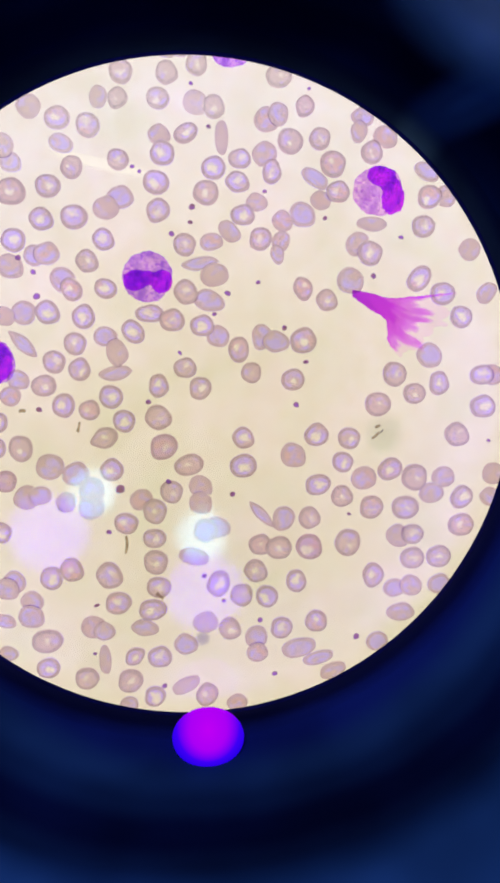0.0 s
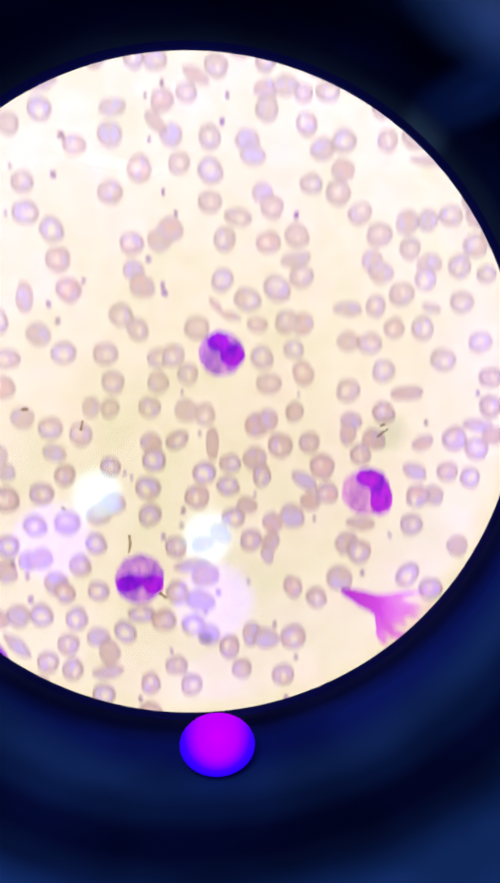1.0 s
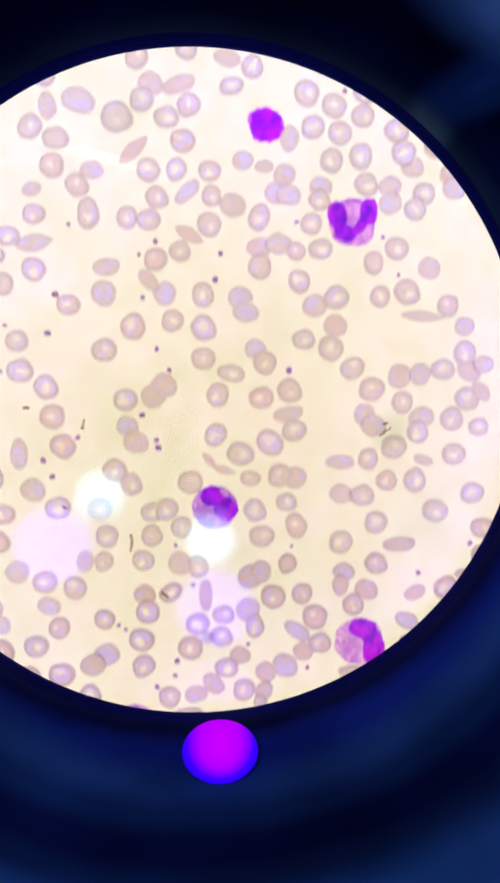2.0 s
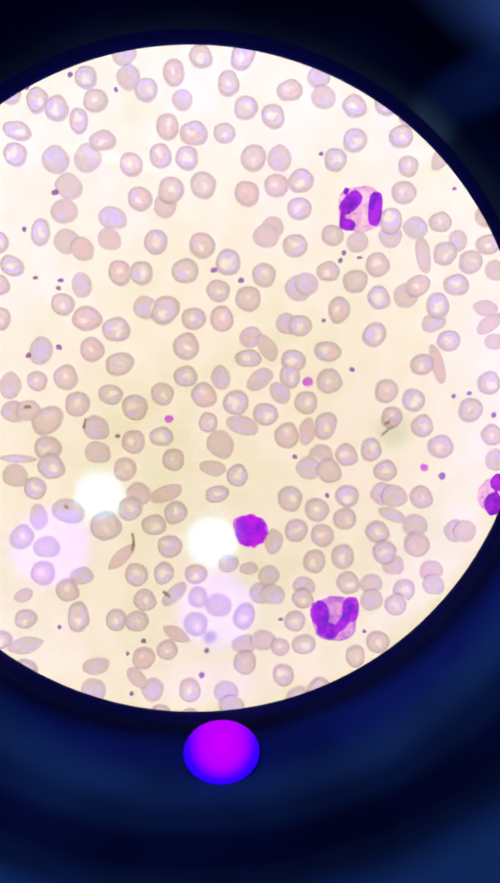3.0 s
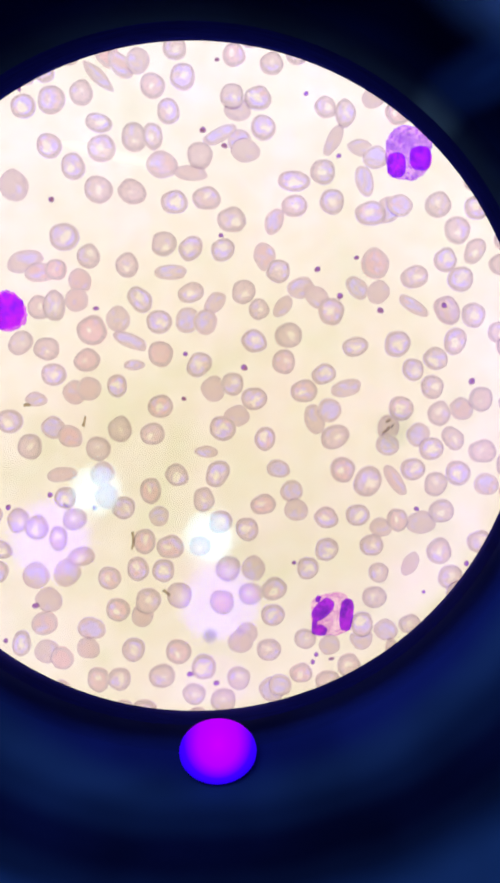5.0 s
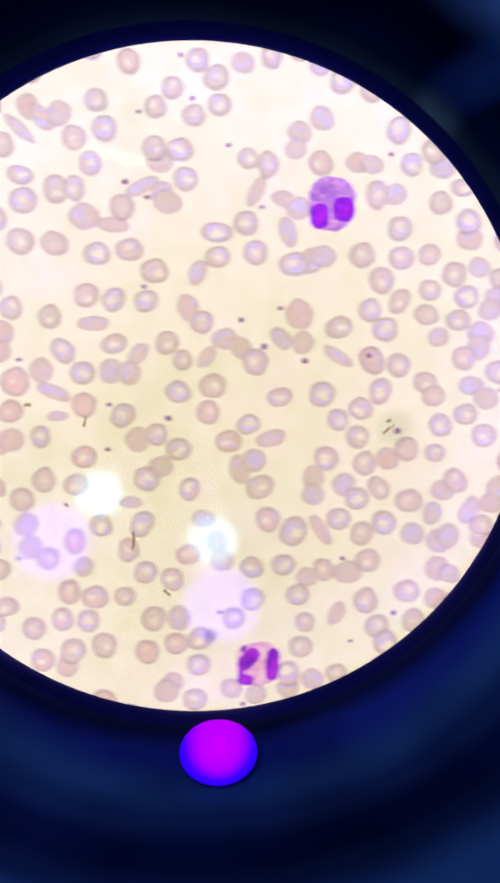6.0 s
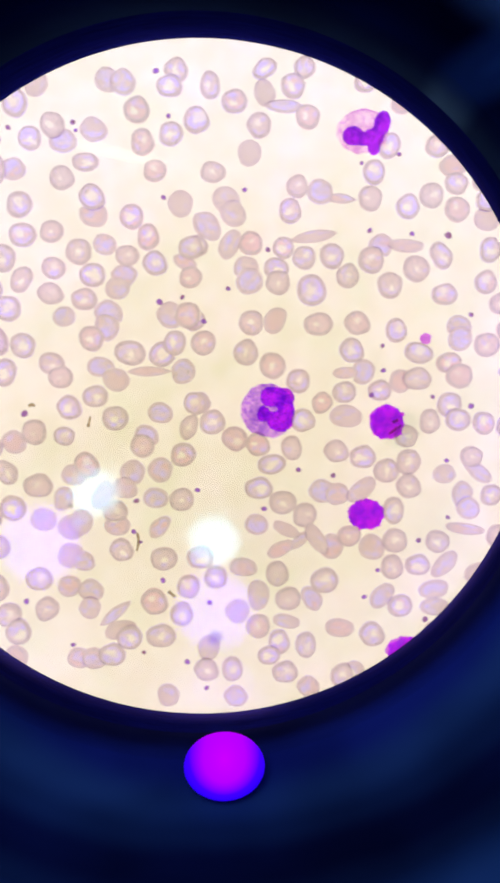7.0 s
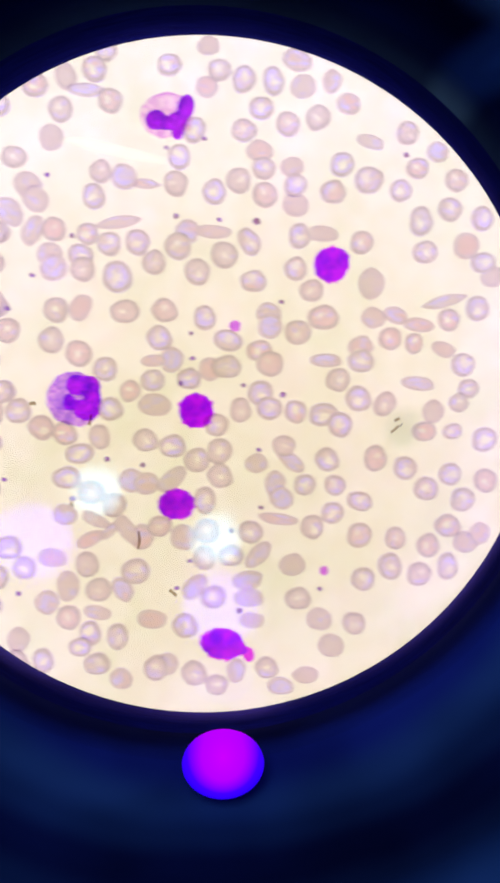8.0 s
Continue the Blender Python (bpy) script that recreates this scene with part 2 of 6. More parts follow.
def shade_banded(name):
    """Navy enamel with a soft-edged shade band, a pale glint and a lit corner put into its colour."""
    m, nt, out = material(name)
    tc = nt.nodes.new("ShaderNodeTexCoord")
    sep = nt.nodes.new("ShaderNodeSeparateXYZ")
    nt.links.new(tc.outputs["Object"], sep.inputs[0])
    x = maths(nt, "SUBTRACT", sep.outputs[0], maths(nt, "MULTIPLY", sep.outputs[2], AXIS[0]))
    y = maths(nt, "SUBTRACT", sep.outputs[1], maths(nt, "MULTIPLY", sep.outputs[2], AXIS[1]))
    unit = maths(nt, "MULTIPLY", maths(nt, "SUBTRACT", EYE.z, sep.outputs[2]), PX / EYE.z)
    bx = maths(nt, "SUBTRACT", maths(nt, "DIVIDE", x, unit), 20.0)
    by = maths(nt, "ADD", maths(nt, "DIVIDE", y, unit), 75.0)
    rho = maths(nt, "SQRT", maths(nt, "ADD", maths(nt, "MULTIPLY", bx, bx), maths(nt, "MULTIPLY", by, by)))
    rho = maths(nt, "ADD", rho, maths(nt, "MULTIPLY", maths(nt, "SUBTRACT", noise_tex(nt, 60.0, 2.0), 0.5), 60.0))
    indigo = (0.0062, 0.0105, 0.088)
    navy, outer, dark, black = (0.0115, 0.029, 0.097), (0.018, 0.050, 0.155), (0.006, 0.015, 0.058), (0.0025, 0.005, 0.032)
    # soft groove shade between the cup's lit rings, put into the base colour
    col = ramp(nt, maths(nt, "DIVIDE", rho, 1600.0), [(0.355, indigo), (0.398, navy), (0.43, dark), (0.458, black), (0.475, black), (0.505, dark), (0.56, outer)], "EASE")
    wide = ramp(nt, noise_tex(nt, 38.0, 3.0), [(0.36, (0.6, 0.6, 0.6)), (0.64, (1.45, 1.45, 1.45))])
    # pale oval: a reflection on the ring, painted as colour
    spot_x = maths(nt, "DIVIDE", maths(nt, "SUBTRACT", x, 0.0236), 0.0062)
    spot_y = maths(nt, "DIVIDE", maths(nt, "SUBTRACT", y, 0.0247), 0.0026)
    lit_patch = maths(nt, "SQRT", maths(nt, "ADD", maths(nt, "MULTIPLY", spot_x, spot_x), maths(nt, "MULTIPLY", spot_y, spot_y)))
    col = blend(nt, ramp(nt, lit_patch, [(0.0, (1, 1, 1)), (0.35, (0.7, 0.7, 0.7)), (1.0, (0, 0, 0))]), col, (0.06, 0.15, 0.33))
    # bright outer corner: light on the fold, painted as colour
    lit_corner_x = maths(nt, "DIVIDE", maths(nt, "SUBTRACT", maths(nt, "DIVIDE", x, unit), 610.0), 310.0)
    lit_corner_y = maths(nt, "DIVIDE", maths(nt, "SUBTRACT", maths(nt, "DIVIDE", y, unit), 760.0), 250.0)
    lit_corner = maths(nt, "SQRT", maths(nt, "ADD", maths(nt, "MULTIPLY", lit_corner_x, lit_corner_x), maths(nt, "MULTIPLY", lit_corner_y, lit_corner_y)))
    col = blend(nt, ramp(nt, lit_corner, [(0.0, (1, 1, 1)), (0.55, (0.8, 0.8, 0.8)), (1.0, (0, 0, 0))]), col, (0.48, 0.78, 1.0))
    p = node(nt, "ShaderNodeBsdfPrincipled", Roughness=0.85)
    p.inputs["Specular IOR Level"].default_value = 0.0
    nt.links.new(blend(nt, 1.0, col, wide, "MULTIPLY"), p.inputs["Base Color"])
    nt.links.new(p.outputs[0], out.inputs[0])
    return m


eyepiece = tagged(new("eyepiece"), "dark blue-black microscope eyepiece tube seen from inside", "eyepiece")
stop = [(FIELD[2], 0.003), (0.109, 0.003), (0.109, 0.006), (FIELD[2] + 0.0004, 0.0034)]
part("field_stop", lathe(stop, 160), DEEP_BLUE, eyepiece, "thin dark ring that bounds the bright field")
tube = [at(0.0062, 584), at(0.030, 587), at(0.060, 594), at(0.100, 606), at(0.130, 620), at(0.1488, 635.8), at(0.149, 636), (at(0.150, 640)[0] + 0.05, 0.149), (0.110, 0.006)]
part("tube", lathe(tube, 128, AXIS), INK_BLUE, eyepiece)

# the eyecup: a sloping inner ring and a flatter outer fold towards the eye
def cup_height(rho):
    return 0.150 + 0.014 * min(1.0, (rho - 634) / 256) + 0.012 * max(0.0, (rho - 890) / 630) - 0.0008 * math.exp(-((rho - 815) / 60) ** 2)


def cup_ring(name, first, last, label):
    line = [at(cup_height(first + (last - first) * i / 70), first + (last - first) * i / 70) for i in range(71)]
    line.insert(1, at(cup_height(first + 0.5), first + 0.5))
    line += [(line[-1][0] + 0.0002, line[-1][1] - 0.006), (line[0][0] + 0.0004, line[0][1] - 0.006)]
    part(name, lathe(line, 128, AXIS), SHADE_BANDED, eyepiece, label)


SHADE_BANDED = shade_banded("shade_banded_enamel")
cup_ring("eyecup", 634, 1520, "folded navy eyecup with a painted shade band and light patches")

LENS = 0.145              # height of the eye lens
eye_lens = part("eye_lens", disc(0.0352, 0.002, 96, dome=0.0), veiled_lens("veiled_glass", (0.0, 0.0), 0.0316), eyepiece, "clear eye lens with a painted violet veil of stray light")
for p in eye_lens.data.polygons:
    p.use_smooth = False
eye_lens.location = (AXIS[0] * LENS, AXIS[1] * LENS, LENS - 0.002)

eyepiece.location = (FIELD[0], FIELD[1], 0)

lamp = tagged(new("microscope_lamp"), "round cream-coloured microscope lamp glowing under the slide", "lamp")
part("lamp_glass", disc(0.112, 0.004, 96, dome=0.05), LAMP_GLOW, lamp, "evenly lit cream diffuser glass").location = (0, 0, -0.030)
part("lamp_housing", lathe([(0.1125, -0.034), (0.122, -0.034), (0.122, -0.024), (0.1125, -0.024)]), BLACK, lamp)
part("lamp_base", disc(0.1225, 0.006, 64, dome=0.02), BLACK, lamp).location = (0, 0, -0.0405)
for a in range(3):
    an = 2 * math.pi * a / 3 + 0.5
    bm = disc(0.006, 0.176, 20, dome=0.01)
    leg = part("eyepiece_pillar", bm, BLACK, eyepiece)
    leg.location = (0.134 * math.cos(an), 0.134 * math.sin(an), -0.0345)


# unseen lamps added over the eyepiece; mirrored in its lens as light spots
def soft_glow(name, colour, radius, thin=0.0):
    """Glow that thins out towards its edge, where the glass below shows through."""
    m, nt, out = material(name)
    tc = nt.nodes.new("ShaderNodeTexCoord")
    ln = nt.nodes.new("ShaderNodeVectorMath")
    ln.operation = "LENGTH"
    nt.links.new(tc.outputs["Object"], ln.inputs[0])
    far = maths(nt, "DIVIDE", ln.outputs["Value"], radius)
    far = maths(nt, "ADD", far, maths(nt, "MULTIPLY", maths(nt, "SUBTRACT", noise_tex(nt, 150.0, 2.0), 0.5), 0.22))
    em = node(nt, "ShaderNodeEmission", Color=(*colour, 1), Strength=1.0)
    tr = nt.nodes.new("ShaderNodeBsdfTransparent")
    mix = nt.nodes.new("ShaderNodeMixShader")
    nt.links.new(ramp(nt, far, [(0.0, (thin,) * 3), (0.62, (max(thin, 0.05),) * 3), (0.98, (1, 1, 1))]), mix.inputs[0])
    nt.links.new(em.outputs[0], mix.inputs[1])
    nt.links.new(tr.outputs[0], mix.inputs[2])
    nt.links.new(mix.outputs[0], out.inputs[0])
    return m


def frosted_bulb(name, colour, strength):
    """Evenly glowing, slightly mottled lamp glass."""
    m, nt, out = material(name)
    em = node(nt, "ShaderNodeEmission", Strength=strength)
    pale = tuple(0.75 * c for c in colour)
    nt.links.new(ramp(nt, noise_tex(nt, 40.0, 2.0), [(0.35, pale), (0.6, colour)]), em.inputs[0])
    nt.links.new(em.outputs[0], out.inputs[0])
    return m


WHITE_LIGHT = frosted_bulb("white_lamp_glass", (0.28, 0.72, 1.0), 11.5)
PINK_LIGHT = frosted_bulb("violet_lamp_glass", (0.10, 0.0, 1.0), 8.5)


def spot(name, radius, mat, label, seed):
    ob = new(name, mesh_from(name, disc(radius, 0.0012, 48, 0.03, seed, 0.5), mat))
    return tagged(ob, label, "light spot")


def mirrored_lamp(name, radius, mat, label, seed):
    """Added, unseen round lamp that shines down: a bulging glass in a shallow dark housing."""
    ob = tagged(new(name), label, "lamp", "lamps over the eyepiece")
    glass = part("lamp_glass", disc(radius, 0.006, 48, 0.02, seed, 0.5), mat, ob)
    glass.rotation_euler = (math.pi, 0, 0)
    part("housing", lathe([(radius * 1.001, 0.0), (radius * 1.06, 0.0), (radius * 1.06, 0.012), (radius * 0.3, 0.03), (0.002, 0.03), (0.002, 0.003)], 48), BLACK, ob, "shallow black housing")
    return ob


added_white_lamp = mirrored_lamp("added_white_lamp", 0.0330, WHITE_LIGHT, "added round bluish-white lamp over the eyepiece, seen only mirrored", 1)
added_white_lamp_low = mirrored_lamp("added_white_lamp", 0.0345, WHITE_LIGHT, "added round bluish-white lamp over the eyepiece, seen only mirrored", 2)
added_violet_lamp = mirrored_lamp("added_violet_lamp", 0.056, PINK_LIGHT, "added round dim violet lamp over the eyepiece, seen only mirrored", 3)
added_violet_lamp_low = mirrored_lamp("added_violet_lamp", 0.056, PINK_LIGHT, "added round dim violet lamp over the eyepiece, seen only mirrored", 4)

# unseen panel added to carry the lamps, dark so the lens barely mirrors it
bm = bmesh.new()
bmesh.ops.create_cube(bm, size=1.0)
for v in bm.verts:
    v.co = Vector((-0.12 + v.co.x * 0.8, -0.32 + v.co.y * 0.64, 1.195 + v.co.z * 0.04))
tagged(new("lamp_panel", mesh_from("lamp_panel", bm, coated("dark_panel_paint", (0.020, 0.022, 0.030), 0.9, 0.0))), kind="structure")

# lens ghost streak, added as a glowing oval on the lamp glass
streak = spot("light_streak", 0.0084, soft_glow("pale_streak", (1.18, 1.08, 0.92), 0.0084, 0.3), "faint long pale lens streak, put in as a glow over the lamp", 5)
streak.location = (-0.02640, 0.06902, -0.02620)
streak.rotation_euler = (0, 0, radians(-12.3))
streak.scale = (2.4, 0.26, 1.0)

# dust on the lamp glass
fibre_rng = random.Random(3)


def fibre(points, thick, label):
    """Bent dust fibre on the lamp glass: a thin tube through points."""
    cu = bpy.data.curves.new("dust_fibre", "CURVE")
    cu.dimensions, cu.bevel_depth, cu.bevel_resolution = "3D", thick * PX, 2
    sp = cu.splines.new("BEZIER")
    sp.bezier_points.add(len(points) - 1)
    for q, (x, y) in zip(sp.bezier_points, points):
        q.co = (x, y, -0.0258)
        q.handle_left_type = q.handle_right_type = "AUTO"
        q.radius = 0.6 + 0.8 * fibre_rng.random()
    me = bpy.data.meshes.new_from_object(bpy.data.objects.new("dust_fibre", cu))
    me.materials.clear()
    me.materials.append(DUST)
    return tagged(new("dust_fibre", me), label, "dust fibre", "dust on the lamp glass")


fibre([(0.06042, -0.01804), (0.06192, -0.01692), (0.06285, -0.01581)], 2.6, "short dark brown dust fibre on lit glass")
fibre([(0.06151, -0.01432), (0.06320, -0.01358)], 2.4, "short dark brown dust fibre on lit glass")
fibre([(0.06341, -0.01618), (0.06416, -0.01507)], 2.0, "short dark brown dust fibre on lit glass")
fibre([(-0.03549, -0.01552), (-0.03511, -0.01407), (-0.03473, -0.01225)], 2.6, "straight brown dust fibre on lit glass")
fibre([(-0.01062, -0.06861), (-0.00952, -0.06957), (-0.00842, -0.07052)], 2.6, "bent brown dust fibre on lit glass")
fibre([(-0.02034, -0.04943), (-0.02001, -0.05241), (-0.02059, -0.05538)], 2.6, "long faint brown dust fibre on lit glass")
fibre([(-0.05395, -0.00897), (-0.05288, -0.00861), (-0.05182, -0.00897)], 2.6, "short dark brown dust fibre on lit glass")
fibre([(-0.04197, -0.04016), (-0.04125, -0.04072), (-0.04072, -0.04127)], 2.6, "short dark brown dust fibre on lit glass")

# soft specks on the lamp glass
def soft_speck(name, radius, core, place, label, seed):
    """Soft-edged round of thin dirt that dims the light through it."""
    m, nt, out = material(name)
    tc = nt.nodes.new("ShaderNodeTexCoord")
    ln = nt.nodes.new("ShaderNodeVectorMath")
    ln.operation = "LENGTH"
    nt.links.new(tc.outputs["Object"], ln.inputs[0])
    far = maths(nt, "DIVIDE", ln.outputs["Value"], radius)
    far = maths(nt, "ADD", far, maths(nt, "MULTIPLY", maths(nt, "SUBTRACT", noise_tex(nt, 320.0, 2.0), 0.5), 0.3))
    mid = tuple(0.2 + 0.8 * c for c in core)
    tr = nt.nodes.new("ShaderNodeBsdfTransparent")
    nt.links.new(ramp(nt, far, [(0.0, core), (0.35, mid), (0.95, (1.0, 1.0, 1.0))]), tr.inputs[0])
    nt.links.new(tr.outputs[0], out.inputs[0])
    ob = new("dust_speck", mesh_from("dust_speck", disc(radius, 0.0004, 32, 0.03, seed, 0.5), m))
    ob.location = place
    return tagged(ob, label, "dust speck", "dust on the lamp glass")


soft_speck("violet_speck", 0.0034, (0.52, 0.48, 0.68), (0.00446, -0.08376, -0.02520), "small soft grey-violet speck on lamp glass", 8)
soft_speck("green_smudge", 0.0085, (0.84, 0.87, 0.82), (0.0640, -0.0165, -0.02520), "wide faint grey-green smudge on lamp glass", 9)

# magenta lens ghost, added as a glowing bulb on the eyepiece's ring
GHOST = glowing("ghost_glow", [(0.0, (0.54, 0.0, 0.95)), (0.40, (0.42, 0.0, 0.95)), (0.71, (0.05, 0.0, 0.95)), (0.97, (0.012, 0.0, 0.80)), (1.0, (0.006, 0.0, 0.40))], 0.00405, 1.05, (0.0, 0.00150))
bm = bmesh.new()
bmesh.ops.create_uvsphere(bm, u_segments=40, v_segments=20, radius=0.00329)
for v in bm.verts:
    v.co.y *= 0.81
    v.co.z *= 0.7
ghost = tagged(new("magenta_ghost"), "glowing magenta lens ghost with a blue rim by the eyepiece ring", "pilot light")
part("bulb", bm, GHOST, ghost)
socket = disc(0.0009, 0.0010, 32, dome=0.1)
part("socket", socket, DEEP_BLUE, ghost, "small dark blue socket").location = (0, 0, -0.0026)

# ---- blood smear ----
UNIT = PX * 1.022        # plan unit on the slide
slide = tagged(new("blood_slide"), "glass microscope slide with a stained blood smear", "microscope slide")


def plan(x, y, z=0.0):
    return Vector((x * UNIT, -y * UNIT, z))


def slab(x0, x1, y0, y1, z0, z1, bevel):
    bm = bmesh.new()
    bmesh.ops.create_cube(bm, size=1.0)
    for v in bm.verts:
        v.co = Vector(((x0 + x1) / 2 + v.co.x * (x1 - x0), (y0 + y1) / 2 + v.co.y * (y1 - y0), (z0 + z1) / 2 + v.co.z * (z1 - z0)))
    bmesh.ops.bevel(bm, geom=list(bm.edges), offset=bevel, segments=2, affect="EDGES")
    return bm


sheet = part("glass", slab(-0.120, 0.330, -0.115, 0.500, -0.0022, -0.0002, 0.0006), GLASS, slide, "clear thin glass")
for p in sheet.data.polygons:
    p.use_smooth = False


def outline(shape, a, ph, wob):
    c, s = math.cos(a), math.sin(a)
    q = 1 + wob * sum(math.sin((m + 2) * a + ph[m]) / (m + 1.2) for m in range(4))
    if shape == "spindle":
        return c * q, s * abs(s) ** 0.55 * q
    if shape == "drop":
        return (c * (1.0 if c > 0 else 1.0), s * (0.5 + 0.5 * min(1.0, (c + 1.0) / 0.9)) * q)
    if shape == "long":
        return c * q, math.copysign(abs(s) ** 0.85, s) * q
    return c * q, s * q


RINGS = ((1.0, 0.0), (0.985, 0.45), (0.90, 0.95), (0.72, 1.0), (0.45, 0.72), (0.2, 0.5))


def cell_arrays(shape, seed, n=26, wob=0.018):
    rng = random.Random(seed)
    ph = [rng.uniform(0, 6.28) for _ in range(4)]
    co, uv, faces = [], [], []
    for f, z in RINGS:
        for i in range(n):
            a = 2 * math.pi * i / n
            x, y = outline(shape, a, ph, wob)
            co.append((x * f, y * f, z))
            uv.append((f * math.cos(a), f * math.sin(a)))
    co.append((0, 0, 0.42))
    uv.append((0, 0))
    for k in range(len(RINGS) - 1):
        for i in range(n):
            j = (i + 1) % n
            faces.append((k * n + i, k * n + j, (k + 1) * n + j, (k + 1) * n + i))
    b = (len(RINGS) - 1) * n
    for i in range(n):
        faces.append((b + i, b + (i + 1) % n, len(co) - 1))
    return co, uv, faces


def mesh_of(name, co, uv, faces, mat):
    me = bpy.data.meshes.new(name)
    me.from_pydata(co, [], faces)
    layer = me.uv_layers.new(name="stain")
    index = np.empty(len(me.loops), dtype=np.int32)
    me.loops.foreach_get("vertex_index", index)
    layer.data.foreach_set("uv", np.array(uv, dtype=np.float32)[index].ravel())
    me.polygons.foreach_set("use_smooth", [True] * len(me.polygons))
    me.materials.append(mat)
    return me


SHAPE = {"r": "round", "o": "round", "p": "round", "e": "long", "s": "spindle", "t": "drop", "d": "round"}
STAIN = {"r": "r", "o": "o", "p": "p", "e": "o", "s": "o", "t": "r", "d": "d"}
NAME = {"r": "red_blood_cell", "o": "red_blood_cell", "p": "red_blood_cell", "e": "elongated_red_cell", "s": "pointed_red_cell", "t": "teardrop_red_cell", "d": "platelet"}
FORMS = {k: [cell_arrays(SHAPE[k], 11 * i + ord(k), 12 if k == "d" else 26, 0.10 if k == "d" else (0.036, 0.05, 0.066)[i % 3]) for i in range(9)] for k in SHAPE}
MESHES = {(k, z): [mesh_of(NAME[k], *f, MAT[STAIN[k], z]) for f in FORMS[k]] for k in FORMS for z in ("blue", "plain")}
CELLS = []


def cell(kind, x, y, long, short, turn):
    """Notes one cell lying on the glass: plan place, long and short diameter, turn in degrees."""
    CELLS.append((kind, x, y, long / 2, short / 2, radians(-turn)))


# cell places and sizes taken from pixel positions in the camera's view
cell("r", -107, -523, 42, 41, 0)
cell("r", -30, -523, 43, 36, 90)
cell("r", 21, -538, 39, 38, 0)
cell("o", -145, -480, 38, 31, 90)
cell("r", -113, -479, 38, 33, 90)
cell("o", -261, -462, 43, 39, 0)
cell("r", -214, -444, 43, 41, 0)
cell("r", -163, -433, 42, 42, 0)
cell("r", -45, -480, 41, 37, 0)
cell("o", 19, -474, 44, 42, 0)
cell("r", 50, -468, 41, 38, 90)
cell("o", -43, -419, 39, 37, 0)
cell("r", -38, -389, 45, 41, 90)
cell("r", 2, -423, 43, 33, -30)
cell("e", 63, -417, 59, 23, 88)
cell("o", -208, -402, 42, 32, 15)
cell("o", -293, -370, 38, 36, 0)
cell("o", -304, -397, 43, 34, 80)
cell("r", -113, -377, 38, 36, 0)
cell("r", -191, -363, 41, 37, 90)
cell("r", -49, -340, 47, 41, 0)
cell("r", 49, -366, 42, 42, 0)
cell("r", 94, -382, 38, 36, 0)
cell("r", 90, -343, 43, 36, 0)
cell("r", -294, -321, 51, 49, 0)
cell("r", -231, -331, 43, 41, 0)
cell("o", -110, -314, 45, 42, 0)
cell("o", -134, -296, 43, 42, 0)
cell("r", 36, -324, 47, 42, 0)
cell("r", -46, -293, 43, 40, 90)
cell("r", -243, -276, 43, 39, 0)
cell("r", -188, -280, 46, 44, 0)
cell("r", 99, -287, 41, 38, 0)
cell("r", 161, -521, 45, 40, 0)
cell("o", 141, -449, 46, 44, 0)
cell("o", 160, -458, 42, 35, 90)
cell("r", 206, -472, 38, 32, 90)
cell("r", 181, -413, 46, 44, 0)
cell("r", 232, -418, 40, 37, 90)
cell("o", 137, -390, 45, 43, 0)
cell("r", 149, -361, 41, 35, 90)
cell("r", 255, -376, 47, 45, 0)
cell("e", 224, -351, 52, 28, 30)
cell("r", 264, -329, 40, 40, 0)
cell("o", 234, -314, 38, 32, 30)
cell("o", 306, -456, 40, 33, 0)
cell("o", 300, -432, 37, 31, 90)
cell("o", 346, -423, 43, 39, 0)
cell("r", 323, -397, 41, 39, 0)
cell("o", 420, -366, 45, 32, 30)
cell("r", 425, -323, 44, 41, 0)
cell("o", 453, -324, 39, 37, 0)
cell("o", 202, -289, 47, 44, 0)
cell("o", 168, -278, 37, 37, 0)
cell("o", 123, -309, 36, 33, 0)
cell("r", 415, -272, 41, 41, 0)
cell("e", 324, -275, 52, 25, 0)
cell("r", -290, -240, 44, 40, 0)
cell("r", -139, -243, 39, 38, 0)
cell("o", -254, -215, 41, 36, 0)
cell("o", -235, -218, 43, 41, 0)
cell("r", -167, -206, 40, 39, 0)
cell("o", -296, -196, 45, 43, 0)
cell("o", -208, -174, 48, 42, 60)
cell("r", -194, -158, 42, 36, 60)
cell("r", -136, -160, 39, 36, 20)
cell("r", -1, -236, 41, 39, 0)
cell("o", 45, -241, 41, 31, -20)
cell("e", 76, -259, 44, 31, 50)
cell("s", 26, -204, 70, 23, -8)
cell("o", 50, -185, 51, 41, -20)
cell("r", 1, -155, 43, 43, 0)
cell("o", 40, -141, 55, 39, 12)
cell("o", -275, -118, 46, 40, 0)
cell("r", -235, -119, 44, 41, 0)
cell("o", -308, -112, 38, 33, 0)
cell("r", -174, -112, 42, 41, 0)
cell("r", -61, -118, 49, 33, 0)
cell("r", -23, -107, 43, 42, 0)
cell("r", -90, -87, 45, 37, 50)
cell("r", 29, -98, 41, 40, 0)
cell("o", 56, -80, 42, 38, 0)
cell("r", -189, -66, 41, 39, 0)
cell("o", -137, -78, 43, 35, 0)
cell("o", -118, -51, 47, 39, 80)
cell("r", 92, -57, 45, 38, 90)
cell("s", -277, -65, 63, 25, 42)
cell("r", -225, -35, 41, 39, 0)
cell("r", -182, -22, 40, 39, 0)
cell("s", -121, -16, 63, 26, -8)
cell("r", -1, -25, 39, 38, 0)
cell("r", -243, 6, 43, 39, 0)
cell("o", -286, -4, 38, 35, 0)
cell("o", -300, 24, 38, 34, 0)
cell("r", -47, 6, 40, 37, 90)
cell("r", 25, 10, 44, 37, -60)
